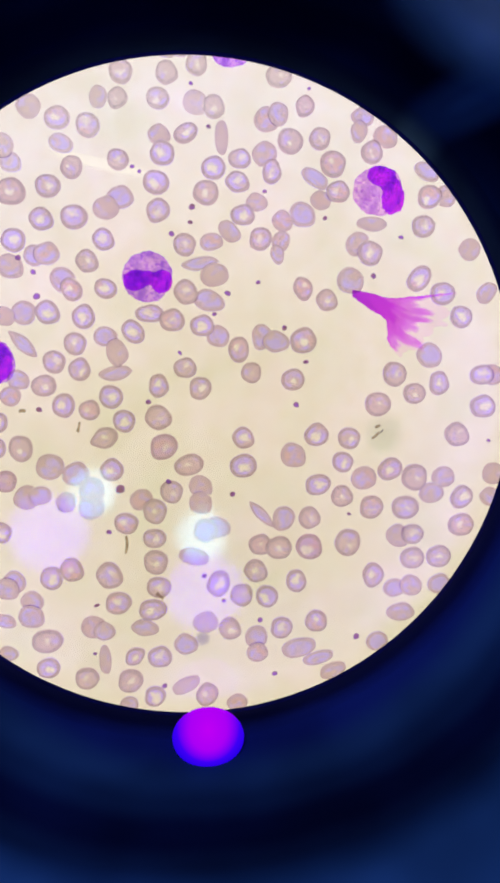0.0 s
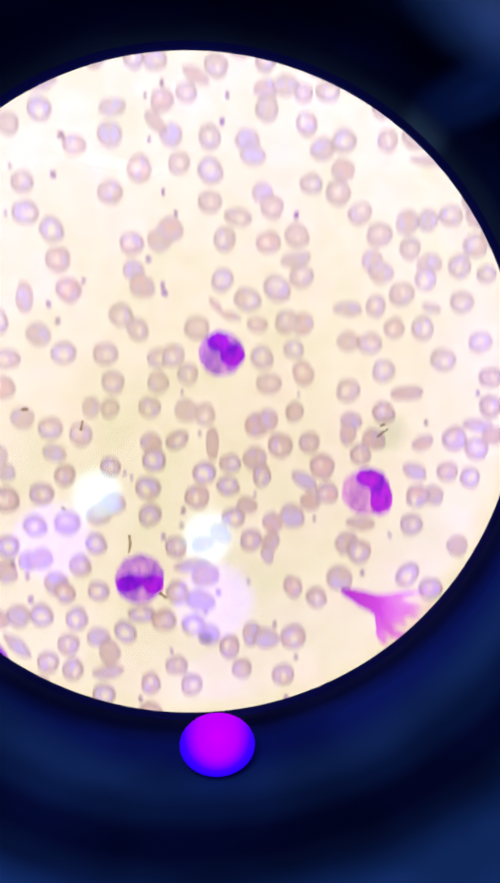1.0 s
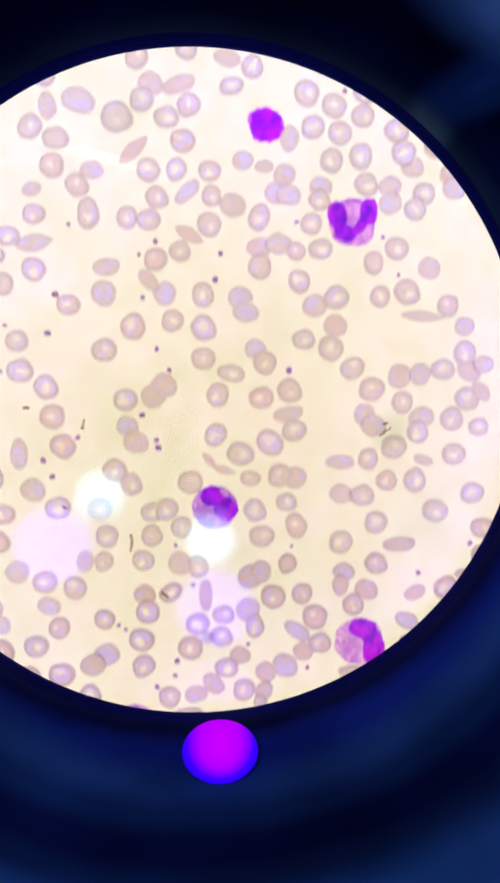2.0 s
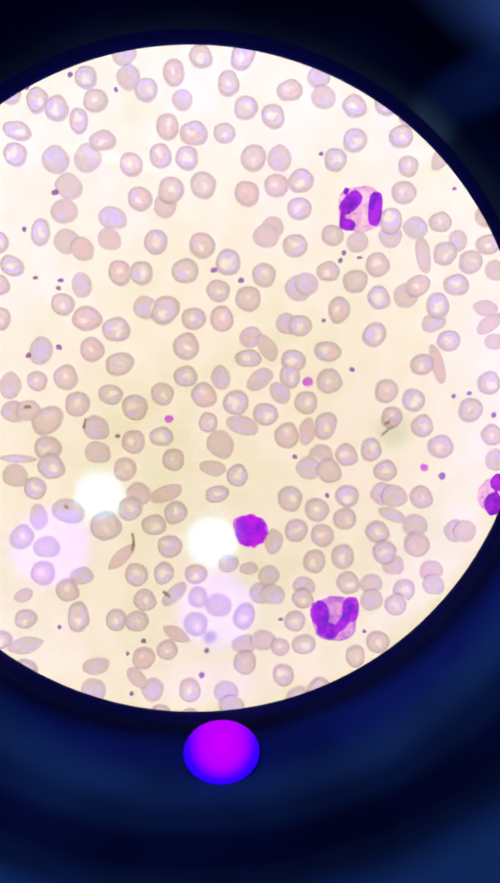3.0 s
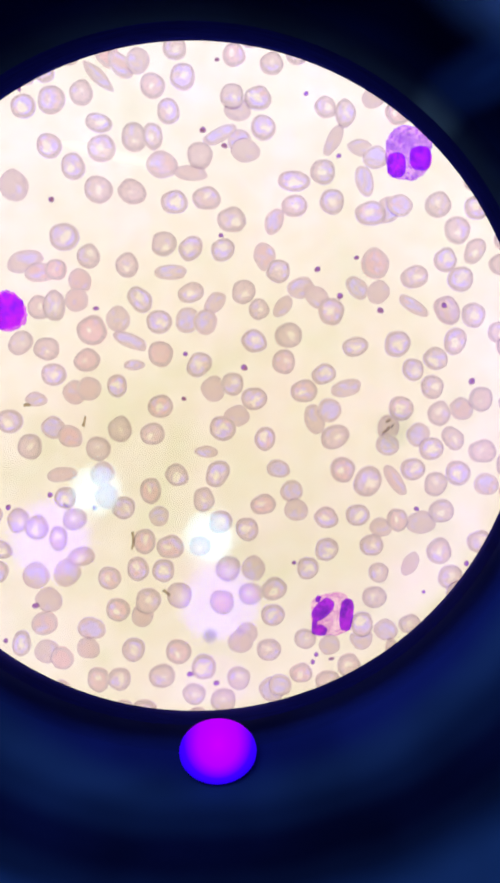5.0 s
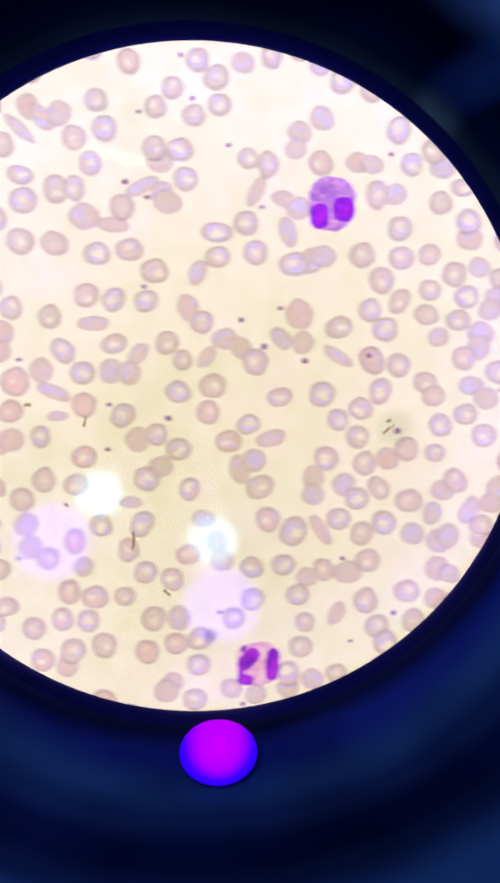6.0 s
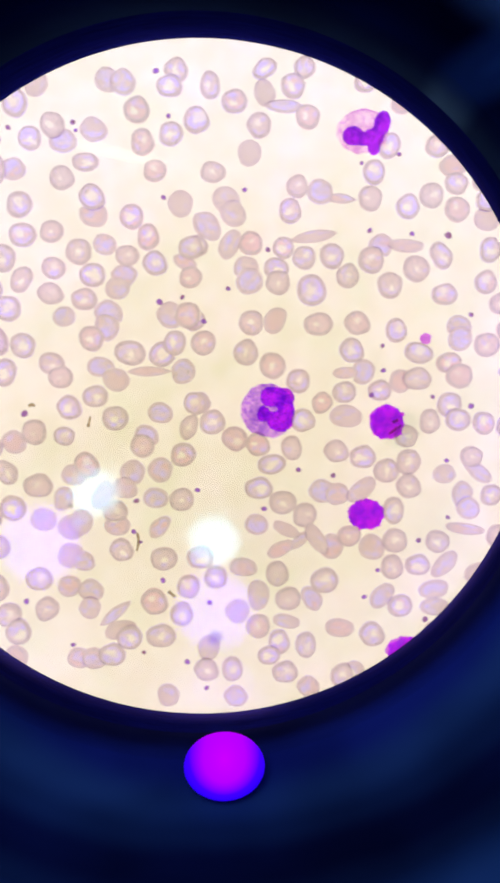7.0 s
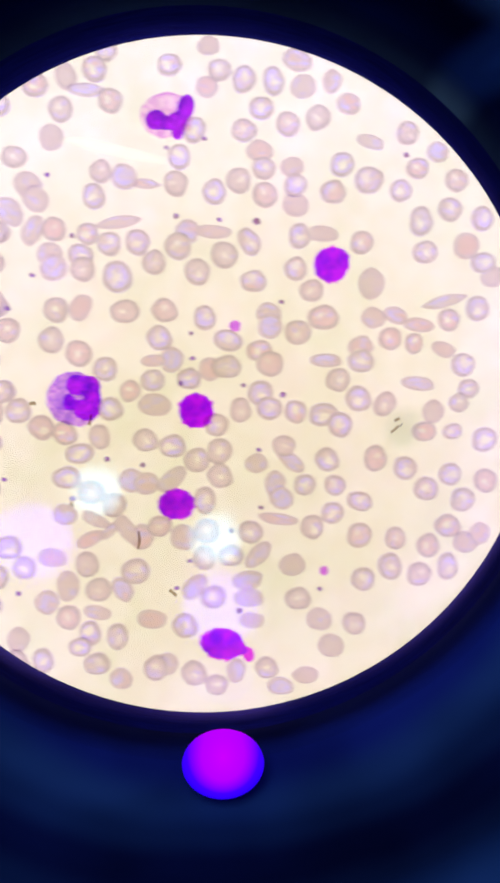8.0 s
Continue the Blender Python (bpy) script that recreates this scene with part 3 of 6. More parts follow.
cell("r", -129, 25, 43, 41, 0)
cell("r", 114, -17, 38, 36, 0)
cell("r", 130, -247, 41, 40, 0)
cell("o", 165, -243, 39, 31, -60)
cell("o", 159, -221, 33, 25, 70)
cell("o", 300, -240, 44, 43, 0)
cell("r", 321, -225, 48, 41, 50)
cell("o", 287, -177, 49, 46, 0)
cell("r", 409, -182, 50, 39, -50)
cell("o", 498, -233, 40, 38, 0)
cell("r", 204, -163, 43, 33, 60)
cell("r", 246, -143, 39, 38, 0)
cell("r", 451, -156, 44, 42, 0)
cell("r", 485, -116, 41, 40, 0)
cell("o", 530, -158, 42, 32, -60)
cell("o", 132, -79, 46, 36, 80)
cell("o", 157, -71, 46, 40, 0)
cell("r", 205, -73, 50, 44, -30)
cell("o", 429, -48, 46, 45, 0)
cell("r", 367, -15, 44, 44, 0)
cell("r", 447, 1, 42, 38, 90)
cell("r", 187, -5, 41, 40, 0)
cell("r", 524, -14, 43, 37, 0)
cell("o", 544, -14, 39, 39, 0)
cell("r", 403, 19, 40, 39, 0)
cell("r", -210, 40, 45, 38, 90)
cell("r", -166, 48, 39, 34, 10)
cell("r", -107, 67, 41, 39, 0)
cell("r", -48, 61, 47, 44, -15)
cell("p", -39, 112, 48, 47, 0)
cell("r", 100, 97, 40, 38, 0)
cell("r", 100, 146, 48, 44, 0)
cell("t", -142, 97, 51, 38, -20)
cell("r", -284, 114, 48, 41, 90)
cell("o", -235, 146, 51, 45, 0)
cell("o", -191, 159, 45, 45, 0)
cell("r", -129, 152, 44, 38, -15)
cell("r", 5, 144, 52, 39, -12)
cell("p", -311, 171, 40, 38, 0)
cell("o", -275, 199, 48, 41, -20)
cell("o", -252, 196, 39, 33, 0)
cell("o", 25, 182, 42, 40, 0)
cell("o", 25, 211, 42, 40, 0)
cell("r", -26, 191, 42, 40, 0)
cell("o", -78, 205, 42, 38, 0)
cell("r", -55, 225, 44, 44, 0)
cell("r", -105, 246, 45, 37, 5)
cell("r", -56, 273, 41, 36, 0)
cell("o", -208, 208, 37, 35, 0)
cell("o", -165, 217, 47, 43, 0)
cell("o", -164, 187, 45, 45, 0)
cell("o", 54, 255, 44, 40, 0)
cell("o", 13, 306, 54, 32, 10)
cell("o", 34, 260, 44, 42, 0)
cell("r", -54, 315, 45, 43, 0)
cell("r", -320, 260, 38, 36, 0)
cell("r", -322, 69, 36, 34, 0)
cell("r", -326, 113, 38, 34, 90)
cell("o", 188, 128, 46, 45, 0)
cell("r", 229, 92, 47, 39, -15)
cell("r", 287, 98, 42, 38, 0)
cell("r", 338, 38, 46, 45, 0)
cell("r", 527, 42, 45, 44, 0)
cell("r", 481, 92, 46, 43, 0)
cell("r", 276, 140, 40, 36, 10)
cell("r", 232, 180, 48, 37, -8)
cell("r", 275, 201, 42, 38, 90)
cell("o", 314, 169, 47, 42, 0)
cell("r", 361, 153, 46, 40, -25)
cell("r", 405, 168, 49, 47, 0)
cell("o", 457, 168, 43, 39, 0)
cell("o", 436, 196, 45, 38, -15)
cell("r", 491, 204, 47, 37, -50)
cell("r", 328, 221, 44, 42, 0)
cell("r", 389, 222, 49, 44, 0)
cell("r", 491, 254, 47, 43, 0)
cell("s", 132, 232, 62, 20, 45)
cell("o", 171, 240, 45, 41, 90)
cell("r", 217, 239, 43, 37, 90)
cell("r", 130, 286, 40, 40, 0)
cell("r", 163, 292, 46, 43, 0)
cell("p", 217, 291, 48, 47, 0)
cell("r", 286, 284, 51, 46, 90)
cell("o", 377, 273, 44, 42, 0)
cell("r", 403, 270, 40, 38, 0)
cell("r", 403, 313, 44, 41, 0)
cell("r", 451, 311, 45, 42, 0)
cell("o", 549, 162, 43, 39, 0)
cell("o", 544, 204, 39, 35, 0)
cell("o", -299, 347, 40, 40, 0)
cell("o", -311, 359, 40, 40, 0)
cell("r", -235, 341, 42, 41, 0)
cell("r", -200, 327, 43, 42, 0)
cell("r", -135, 338, 48, 47, 0)
cell("r", -49, 360, 45, 38, -5)
cell("r", -120, 387, 48, 40, 0)
cell("r", -60, 400, 52, 38, 0)
cell("o", -269, 382, 40, 37, 0)
cell("o", -271, 409, 46, 42, 0)
cell("r", 56, 355, 50, 40, -60)
cell("r", 97, 376, 42, 40, 0)
cell("o", 33, 424, 43, 40, 0)
cell("r", 76, 436, 41, 40, 0)
cell("o", -162, 430, 48, 41, 0)
cell("o", -145, 437, 37, 35, 0)
cell("o", -74, 432, 47, 31, 5)
cell("r", -244, 453, 57, 42, -12)
cell("o", -2, 463, 41, 40, 0)
cell("e", -144, 488, 54, 21, 88)
cell("r", -92, 483, 39, 29, -50)
cell("r", -48, 485, 42, 41, 0)
cell("r", -243, 501, 41, 38, 0)
cell("r", -176, 521, 42, 41, 0)
cell("r", -100, 527, 46, 42, 0)
cell("e", -2, 537, 54, 27, -28)
cell("r", -57, 556, 39, 37, 0)
cell("r", 35, 555, 46, 37, -60)
cell("o", 89, 572, 39, 33, 0)
cell("o", -316, 416, 38, 25, 20)
cell("o", -312, 474, 34, 28, 0)
cell("o", -103, 570, 34, 29, 0)
cell("r", 122, 333, 43, 41, 0)
cell("r", 194, 352, 41, 38, 90)
cell("r", 142, 379, 41, 40, 0)
cell("r", 168, 436, 41, 39, 0)
cell("r", 230, 425, 42, 39, 90)
cell("r", 332, 343, 46, 38, 80)
cell("o", 371, 367, 41, 33, 0)
cell("o", 401, 363, 41, 39, 0)
cell("o", 383, 411, 49, 35, 0)
cell("o", 341, 464, 41, 35, 0)
cell("o", 453, 361, 41, 39, 0)
cell("o", 123, 452, 41, 41, 0)
cell("o", 125, 480, 37, 37, 0)
cell("e", 199, 473, 63, 35, -15)
cell("e", 234, 492, 55, 25, -15)
cell("o", 261, 516, 51, 29, -20)
cell("d", 11, -506, 7, 7, 0)
cell("d", 41, -435, 8, 7, 0)
cell("d", -89, -366, 8, 7, 0)
cell("d", -77, -358, 7, 7, 0)
cell("d", 12, -300, 11, 11, 0)
cell("d", 9, -274, 10, 7, 0)
cell("d", 213, -502, 6, 6, 0)
cell("d", 137, -328, 8, 7, 0)
cell("d", 242, -284, 8, 8, 0)
cell("d", -23, -254, 10, 10, 0)
cell("d", -283, -211, 10, 10, 0)
cell("d", -258, -187, 10, 9, 0)
cell("d", -253, -146, 13, 11, 0)
cell("d", 73, -154, 12, 9, 40)
cell("d", 50, -118, 9, 7, 0)
cell("d", -10, -51, 10, 6, 40)
cell("d", 328, -186, 10, 10, 0)
cell("d", 376, -253, 10, 7, 0)
cell("d", 172, -95, 10, 9, 0)
cell("d", 193, 39, 11, 10, 0)
cell("d", 210, -36, 10, 8, 0)
cell("d", -115, 186, 17, 16, 0)
cell("d", -252, 47, 11, 9, 0)
cell("d", -65, 34, 10, 9, 90)
cell("d", -31, 173, 10, 9, 0)
cell("d", 81, 196, 11, 9, 0)
cell("d", -135, 261, 10, 9, 0)
cell("d", 288, 233, 7, 6, 0)
cell("d", 539, 103, 7, 6, 0)
cell("d", -158, 391, 11, 6, -30)
cell("d", -162, 477, 7, 6, 0)
cell("d", -40, 538, 10, 9, 0)
cell("d", 31, 341, 9, 9, 0)
cell("d", 65, 386, 8, 7, 0)
cell("d", 130, 422, 10, 9, 90)
cell("d", 303, 455, 12, 11, 90)
cell("d", 156, 520, 10, 9, 0)
cell("d", 126, -173, 8, 8, 0)
cell("o", -225, -1110, 35, 23, -20)
cell("r", -150, -1118, 42, 40, 0)
cell("o", -125, -1143, 39, 33, 0)
cell("r", -31, -1144, 42, 41, 0)
cell("r", 16, -1146, 42, 35, 90)
cell("r", 72, -1144, 39, 37, 0)
cell("r", -222, -1069, 41, 34, 0)
cell("r", -132, -1071, 53, 40, 90)
cell("r", -17, -1099, 41, 39, 0)
cell("e", 34, -1109, 56, 25, -42)
cell("r", 75, -1103, 40, 33, 90)
cell("o", 111, -1088, 46, 42, 0)
cell("r", -67, -1065, 41, 36, 80)
cell("r", -31, -1062, 42, 38, 0)
cell("r", 71, -1055, 44, 42, 0)
cell("r", -267, -1033, 43, 35, 0)
cell("s", -224, -1022, 66, 30, -12)
cell("s", 37, -1038, 55, 24, 30)
cell("r", 21, -1010, 40, 35, 0)
cell("r", -20, -996, 42, 40, 0)
cell("r", -224, -978, 43, 41, 0)
cell("e", -103, -983, 48, 30, -3)
cell("r", -277, -953, 42, 39, 0)
cell("e", -32, -961, 45, 26, 45)
cell("o", -5, -939, 41, 41, 0)
cell("o", -108, -939, 47, 43, 90)
cell("r", 60, -937, 44, 40, 90)
cell("r", -167, -919, 41, 37, 0)
cell("o", 124, -932, 44, 42, 0)
cell("o", 133, -908, 44, 38, 0)
cell("r", -288, -1001, 36, 32, 0)
cell("d", -165, -1053, 8, 7, 90)
cell("d", -20, -1026, 10, 9, 0)
cell("d", -48, -1004, 7, 7, 0)
cell("d", 90, -1007, 10, 9, 0)
cell("d", 81, -963, 12, 11, 0)
cell("d", -189, -936, 14, 11, 0)
cell("d", -42, -932, 9, 8, 0)
cell("d", -203, -871, 13, 10, 0)
cell("o", 128, -1162, 39, 32, 0)
cell("o", 164, -1153, 32, 23, 0)
cell("o", 199, -1140, 39, 36, 0)
cell("o", 185, -1108, 42, 38, 0)
cell("o", 206, -1106, 45, 36, 0)
cell("o", 261, -1120, 40, 36, 0)
cell("r", 259, -1098, 40, 36, 0)
cell("r", 156, -1068, 50, 37, -65)
cell("r", 245, -1058, 40, 37, 90)
cell("o", 157, -1018, 45, 35, 0)
cell("o", 190, -1024, 46, 39, 0)
cell("r", 219, -1012, 35, 32, 0)
cell("r", 261, -1016, 43, 37, 0)
cell("r", 393, -1018, 44, 40, 0)
cell("r", 157, -985, 43, 43, 0)
cell("r", 353, -993, 41, 36, 90)
cell("o", 450, -985, 40, 39, 0)
cell("r", 225, -961, 43, 38, 90)
cell("o", 252, -920, 42, 42, 0)
cell("r", 289, -934, 49, 40, -20)
cell("r", 365, -936, 41, 35, 90)
cell("r", 412, -944, 48, 45, 0)
cell("r", 484, -921, 40, 39, 0)
cell("s", 439, -903, 79, 19, 5)
cell("d", 220, -1061, 9, 7, 0)
cell("d", 369, -1037, 8, 7, 0)
cell("d", 397, -973, 8, 7, 0)
cell("r", -254, -858, 39, 39, 0)
cell("r", -250, -808, 45, 44, 0)
cell("r", -207, -780, 44, 43, 0)
cell("r", -197, -730, 46, 43, 0)
cell("p", -180, -679, 45, 44, 0)
cell("e", -254, -666, 53, 30, 85)
cell("r", -59, -883, 46, 45, 0)
cell("r", 8, -893, 40, 39, 0)
cell("r", 61, -881, 46, 45, 0)
cell("r", -108, -843, 44, 42, 0)
cell("r", 60, -829, 42, 41, 0)
cell("r", 108, -804, 49, 32, 12)
cell("r", 85, -767, 45, 39, 90)
cell("r", -73, -758, 42, 41, 0)
cell("o", -24, -766, 48, 43, -50)
cell("o", -7, -783, 45, 43, 0)
cell("o", -70, -713, 39, 37, 0)
cell("o", -56, -686, 45, 41, 0)
cell("r", 81, -698, 43, 39, -50)
cell("r", 124, -665, 51, 41, 25)
cell("s", 70, -654, 36, 14, 45)
cell("s", 95, -637, 40, 16, 15)
cell("r", -92, -637, 45, 41, 0)
cell("r", -64, -613, 39, 39, 0)
cell("r", 37, -616, 47, 40, 0)
cell("o", -232, -604, 44, 42, 0)
cell("r", -296, -625, 43, 30, 90)
cell("d", 2, -809, 9, 9, 0)
cell("d", -19, -845, 10, 8, 90)
cell("d", -45, -732, 11, 10, 0)
cell("d", -18, -676, 13, 11, 0)
cell("d", -21, -689, 10, 9, 0)
cell("d", -214, -655, 11, 10, 0)
cell("d", -199, -627, 11, 10, 0)
cell("d", -155, -694, 10, 8, 0)
cell("d", -283, -806, 8, 6, 0)
cell("d", -274, -884, 8, 6, 0)
cell("o", 150, -845, 39, 37, 0)
cell("r", 166, -822, 43, 41, 0)
cell("r", 233, -862, 39, 38, 0)
cell("o", 288, -886, 42, 40, 0)
cell("r", 280, -847, 46, 44, 0)
cell("r", 318, -813, 44, 40, -30)
cell("r", 160, -762, 44, 40, 0)
cell("r", 209, -774, 45, 43, 0)
cell("e", 207, -734, 55, 27, -8)
cell("r", 217, -705, 46, 39, 0)
cell("r", 352, -777, 48, 42, 0)
cell("o", 401, -799, 46, 42, 90)
cell("o", 437, -803, 40, 38, 90)
cell("r", 477, -811, 42, 40, 0)
cell("r", 515, -840, 47, 39, 90)
cell("o", 524, -809, 45, 38, 20)
cell("o", 549, -820, 37, 32, 0)
cell("o", 546, -773, 41, 25, 45)
cell("r", 520, -760, 44, 42, 0)
cell("o", 514, -886, 37, 33, 0)
cell("o", 340, -732, 43, 37, 90)
cell("o", 356, -713, 43, 42, 0)
cell("r", 406, -754, 40, 40, 0)
cell("o", 440, -727, 48, 39, -15)
cell("r", 434, -702, 41, 39, 0)
cell("r", 494, -725, 44, 42, 0)
cell("r", 542, -711, 36, 34, 0)
cell("r", 175, -684, 51, 45, 40)
cell("e", 298, -650, 51, 27, -3)
cell("r", 347, -655, 42, 35, 90)
cell("r", 392, -676, 48, 42, 0)
cell("e", 445, -653, 35, 19, 15)
cell("r", 499, -663, 43, 41, 0)
cell("r", 141, -622, 38, 28, 0)
cell("r", 192, -627, 44, 42, 0)
cell("o", 219, -623, 42, 40, 90)
cell("r", 380, -617, 40, 36, 0)
cell("r", 430, -617, 43, 43, 0)
cell("r", 533, -594, 45, 38, 0)
cell("d", 208, -809, 12, 12, 0)
cell("r", -190, -573, 45, 41, 0)
cell("r", -119, -571, 44, 42, 0)
cell("r", -286, -562, 49, 36, 0)
cell("r", -294, -514, 45, 42, 90)
cell("r", -29, -564, 39, 37, 0)
cell("r", -4, -569, 42, 40, 0)
cell("o", 300, -594, 41, 38, 0)
cell("r", 337, -591, 43, 41, 0)
cell("r", 362, -543, 43, 41, 0)
cell("e", 404, -504, 61, 26, -2)
cell("r", 300, -509, 44, 42, 0)
cell("r", 363, -470, 43, 39, 0)
cell("e", 433, -417, 39, 27, -25)
cell("r", 467, -563, 49, 41, 0)
cell("r", 490, -424, 49, 43, 0)
cell("r", 478, -366, 39, 37, 0)
cell("r", 519, -355, 39, 37, 0)
cell("o", 533, -447, 58, 25, 5)
cell("r", 530, -406, 46, 41, 0)
cell("o", 561, -429, 42, 33, 0)
cell("r", 553, -532, 44, 38, 0)
cell("r", 553, -481, 42, 42, 0)
cell("r", 149, -566, 42, 41, 0)
cell("r", 204, -580, 36, 35, 0)
cell("r", 221, -539, 45, 40, 70)
cell("d", 439, -452, 9, 9, 0)
cell("d", 531, -504, 10, 9, 0)
cell("o", -111, -2020, 52, 26, -10)
cell("o", -43, -2021, 42, 41, 90)
cell("o", -36, -1982, 41, 41, 0)
cell("r", -7, -1962, 41, 39, 90)
cell("r", -106, -1980, 39, 37, 0)
cell("r", 39, -1991, 45, 38, 90)
cell("r", 84, -2018, 41, 39, 0)
cell("r", 154, -2020, 48, 41, -60)
cell("o", 135, -2058, 41, 21, 0)
cell("o", -230, -1951, 37, 33, 0)
cell("r", -186, -1942, 44, 37, 80)
cell("r", -155, -1929, 43, 41, 0)
cell("r", -91, -1943, 43, 38, 0)
cell("r", -119, -1910, 45, 31, 95)
cell("r", 130, -1975, 42, 39, 90)
cell("o", 53, -1947, 36, 34, 0)
cell("r", 159, -1936, 42, 40, 0)
cell("r", -220, -1892, 52, 30, 15)
cell("r", 28, -1903, 44, 40, 90)
cell("r", 72, -1893, 46, 44, 0)
cell("r", 123, -1894, 37, 36, 0)
cell("r", -80, -1878, 44, 36, -10)
cell("o", -105, -1850, 49, 46, 90)
cell("r", -224, -1854, 41, 39, 0)
cell("o", -158, -1846, 49, 44, 90)
cell("r", -33, -1840, 41, 40, 0)
cell("r", 16, -1855, 42, 39, 90)
cell("r", 60, -1852, 41, 40, 0)
cell("o", -137, -1803, 46, 44, 0)
cell("r", 87, -1808, 46, 45, 0)
cell("r", 33, -1799, 46, 45, 0)
cell("o", 23, -1773, 40, 40, 0)
cell("r", -19, -1784, 43, 41, 0)
cell("r", 161, -1795, 45, 42, 90)
cell("d", -132, -1985, 10, 9, 0)
cell("d", -203, -1964, 10, 10, 0)
cell("d", -57, -1962, 9, 7, 90)
cell("d", -160, -1793, 12, 11, 0)
cell("o", 259, -2028, 41, 32, 0)
cell("o", 282, -1989, 40, 38, 0)
cell("o", 290, -1956, 42, 40, 0)
cell("r", 233, -1966, 43, 38, -10)
cell("r", 205, -1923, 44, 39, 80)
cell("r", 343, -1942, 43, 38, 0)
cell("r", 398, -1946, 42, 40, 0)
cell("o", 439, -1924, 38, 36, 0)
cell("r", 423, -1893, 42, 40, 0)
cell("r", 344, -1886, 43, 41, 0)
cell("r", 172, -1854, 47, 43, 90)
cell("o", 216, -1854, 47, 40, 90)
cell("r", 311, -1853, 43, 37, -60)
cell("r", 436, -1844, 37, 35, 0)
cell("o", 492, -1859, 48, 26, -60)
cell("r", 211, -1809, 42, 41, 0)
cell("r", 252, -1817, 49, 38, -20)
cell("r", 429, -1800, 43, 41, 0)
cell("d", 287, -1863, 8, 8, 0)
cell("d", 517, -1808, 7, 7, 0)
cell("o", -145, -1762, 46, 41, 0)
cell("r", -185, -1727, 46, 33, 100)
cell("o", -65, -1752, 49, 39, 0)
cell("o", -71, -1717, 40, 38, 0)
cell("o", -141, -1712, 45, 43, 0)
cell("o", -116, -1700, 40, 40, 0)
cell("r", 7, -1713, 44, 40, 90)
cell("r", 85, -1708, 46, 44, 0)
cell("r", 129, -1680, 48, 42, 90)
cell("r", -233, -1671, 41, 35, 30)
cell("r", -54, -1661, 46, 38, 90)
cell("r", -18, -1661, 42, 40, 0)
cell("r", 56, -1665, 46, 44, 0)
cell("o", -118, -1640, 44, 34, 90)
cell("r", -150, -1608, 41, 38, 0)
cell("r", 112, -1632, 43, 37, 20)
cell("r", 163, -1619, 47, 43, 0)
cell("o", -11, -1603, 43, 41, 0)
cell("r", 22, -1599, 52, 47, -50)
cell("r", 70, -1585, 42, 40, 0)
cell("r", 118, -1585, 45, 42, 90)
cell("r", -110, -1584, 52, 42, -15)
cell("r", -61, -1566, 47, 45, 0)
cell("o", -188, -1530, 49, 40, 100)
cell("r", -102, -1532, 46, 39, 80)
cell("r", 57, -1538, 48, 45, 0)
cell("r", -56, -1508, 52, 39, -12)
cell("o", 168, -1554, 41, 37, 0)
cell("r", 163, -1518, 45, 33, 0)
cell("r", -254, -1639, 37, 32, 90)
cell("r", -254, -1583, 41, 34, 90)
cell("r", -252, -1709, 37, 28, 90)
cell("d", -212, -1732, 9, 9, 0)
cell("d", -195, -1652, 9, 7, 0)
cell("d", -153, -1648, 11, 8, 0)
cell("d", -157, -1635, 9, 8, 0)
cell("d", -158, -1536, 11, 10, 0)
cell("d", -209, -1522, 10, 10, 0)
cell("d", 105, -1667, 12, 10, 0)
cell("d", 151, -1650, 11, 10, 0)
cell("r", 250, -1771, 42, 40, 0)
cell("o", 204, -1739, 40, 38, 0)
cell("o", 193, -1724, 44, 40, 0)
cell("r", 243, -1709, 43, 41, 0)
cell("r", 307, -1727, 40, 36, 0)
cell("o", 350, -1716, 38, 36, 0)
cell("r", 407, -1752, 45, 42, 90)
cell("o", 407, -1727, 42, 40, 0)
cell("o", 450, -1741, 43, 38, 0)
cell("r", 493, -1751, 39, 37, 0)
cell("o", 574, -1762, 42, 39, 0)
cell("r", 577, -1714, 43, 37, 0)
cell("o", 524, -1720, 39, 32, 70)
cell("r", 502, -1698, 43, 41, 0)
cell("e", 464, -1695, 64, 25, 78)
cell("r", 385, -1678, 46, 40, 90)
cell("r", 547, -1684, 43, 41, 0)
cell("r", 190, -1659, 43, 41, 0)
cell("r", 300, -1666, 39, 37, 0)
cell("r", 347, -1650, 44, 41, -60)
cell("o", 248, -1637, 45, 45, 0)
cell("o", 263, -1645, 41, 39, 0)
cell("o", 436, -1627, 48, 42, -30)
cell("r", 456, -1643, 46, 36, -20)
cell("r", 388, -1622, 41, 41, 0)
cell("r", 523, -1645, 44, 40, 0)
cell("o", 591, -1670, 37, 35, 0)
cell("r", 319, -1601, 48, 38, 85)
cell("o", 230, -1577, 41, 37, 0)
cell("r", 252, -1574, 41, 39, 0)
cell("r", 491, -1609, 46, 42, 90)
cell("o", 484, -1580, 44, 33, -25)
cell("o", 575, -1605, 45, 28, 10)
cell("o", 583, -1579, 53, 28, -40)
cell("r", 381, -1559, 45, 41, -50)
cell("o", 196, -1536, 49, 31, 60)
cell("r", 300, -1530, 47, 37, 8)
cell("r", 511, -1549, 44, 36, 0)
cell("o", 593, -1548, 38, 28, 0)
cell("r", 465, -1508, 41, 39, 0)
cell("e", 492, -1508, 71, 23, 72)
cell("r", 241, -1514, 45, 39, 0)
cell("d", 293, -1583, 9, 7, 0)
cell("d", 321, -1685, 9, 9, 0)
cell("d", 327, -1698, 9, 9, 0)
cell("d", 354, -1690, 10, 6, 0)
cell("o", -240, -1471, 47, 36, 90)
cell("r", -195, -1479, 36, 34, 0)
cell("r", -147, -1485, 44, 42, 0)
cell("r", -128, -1440, 44, 43, 0)
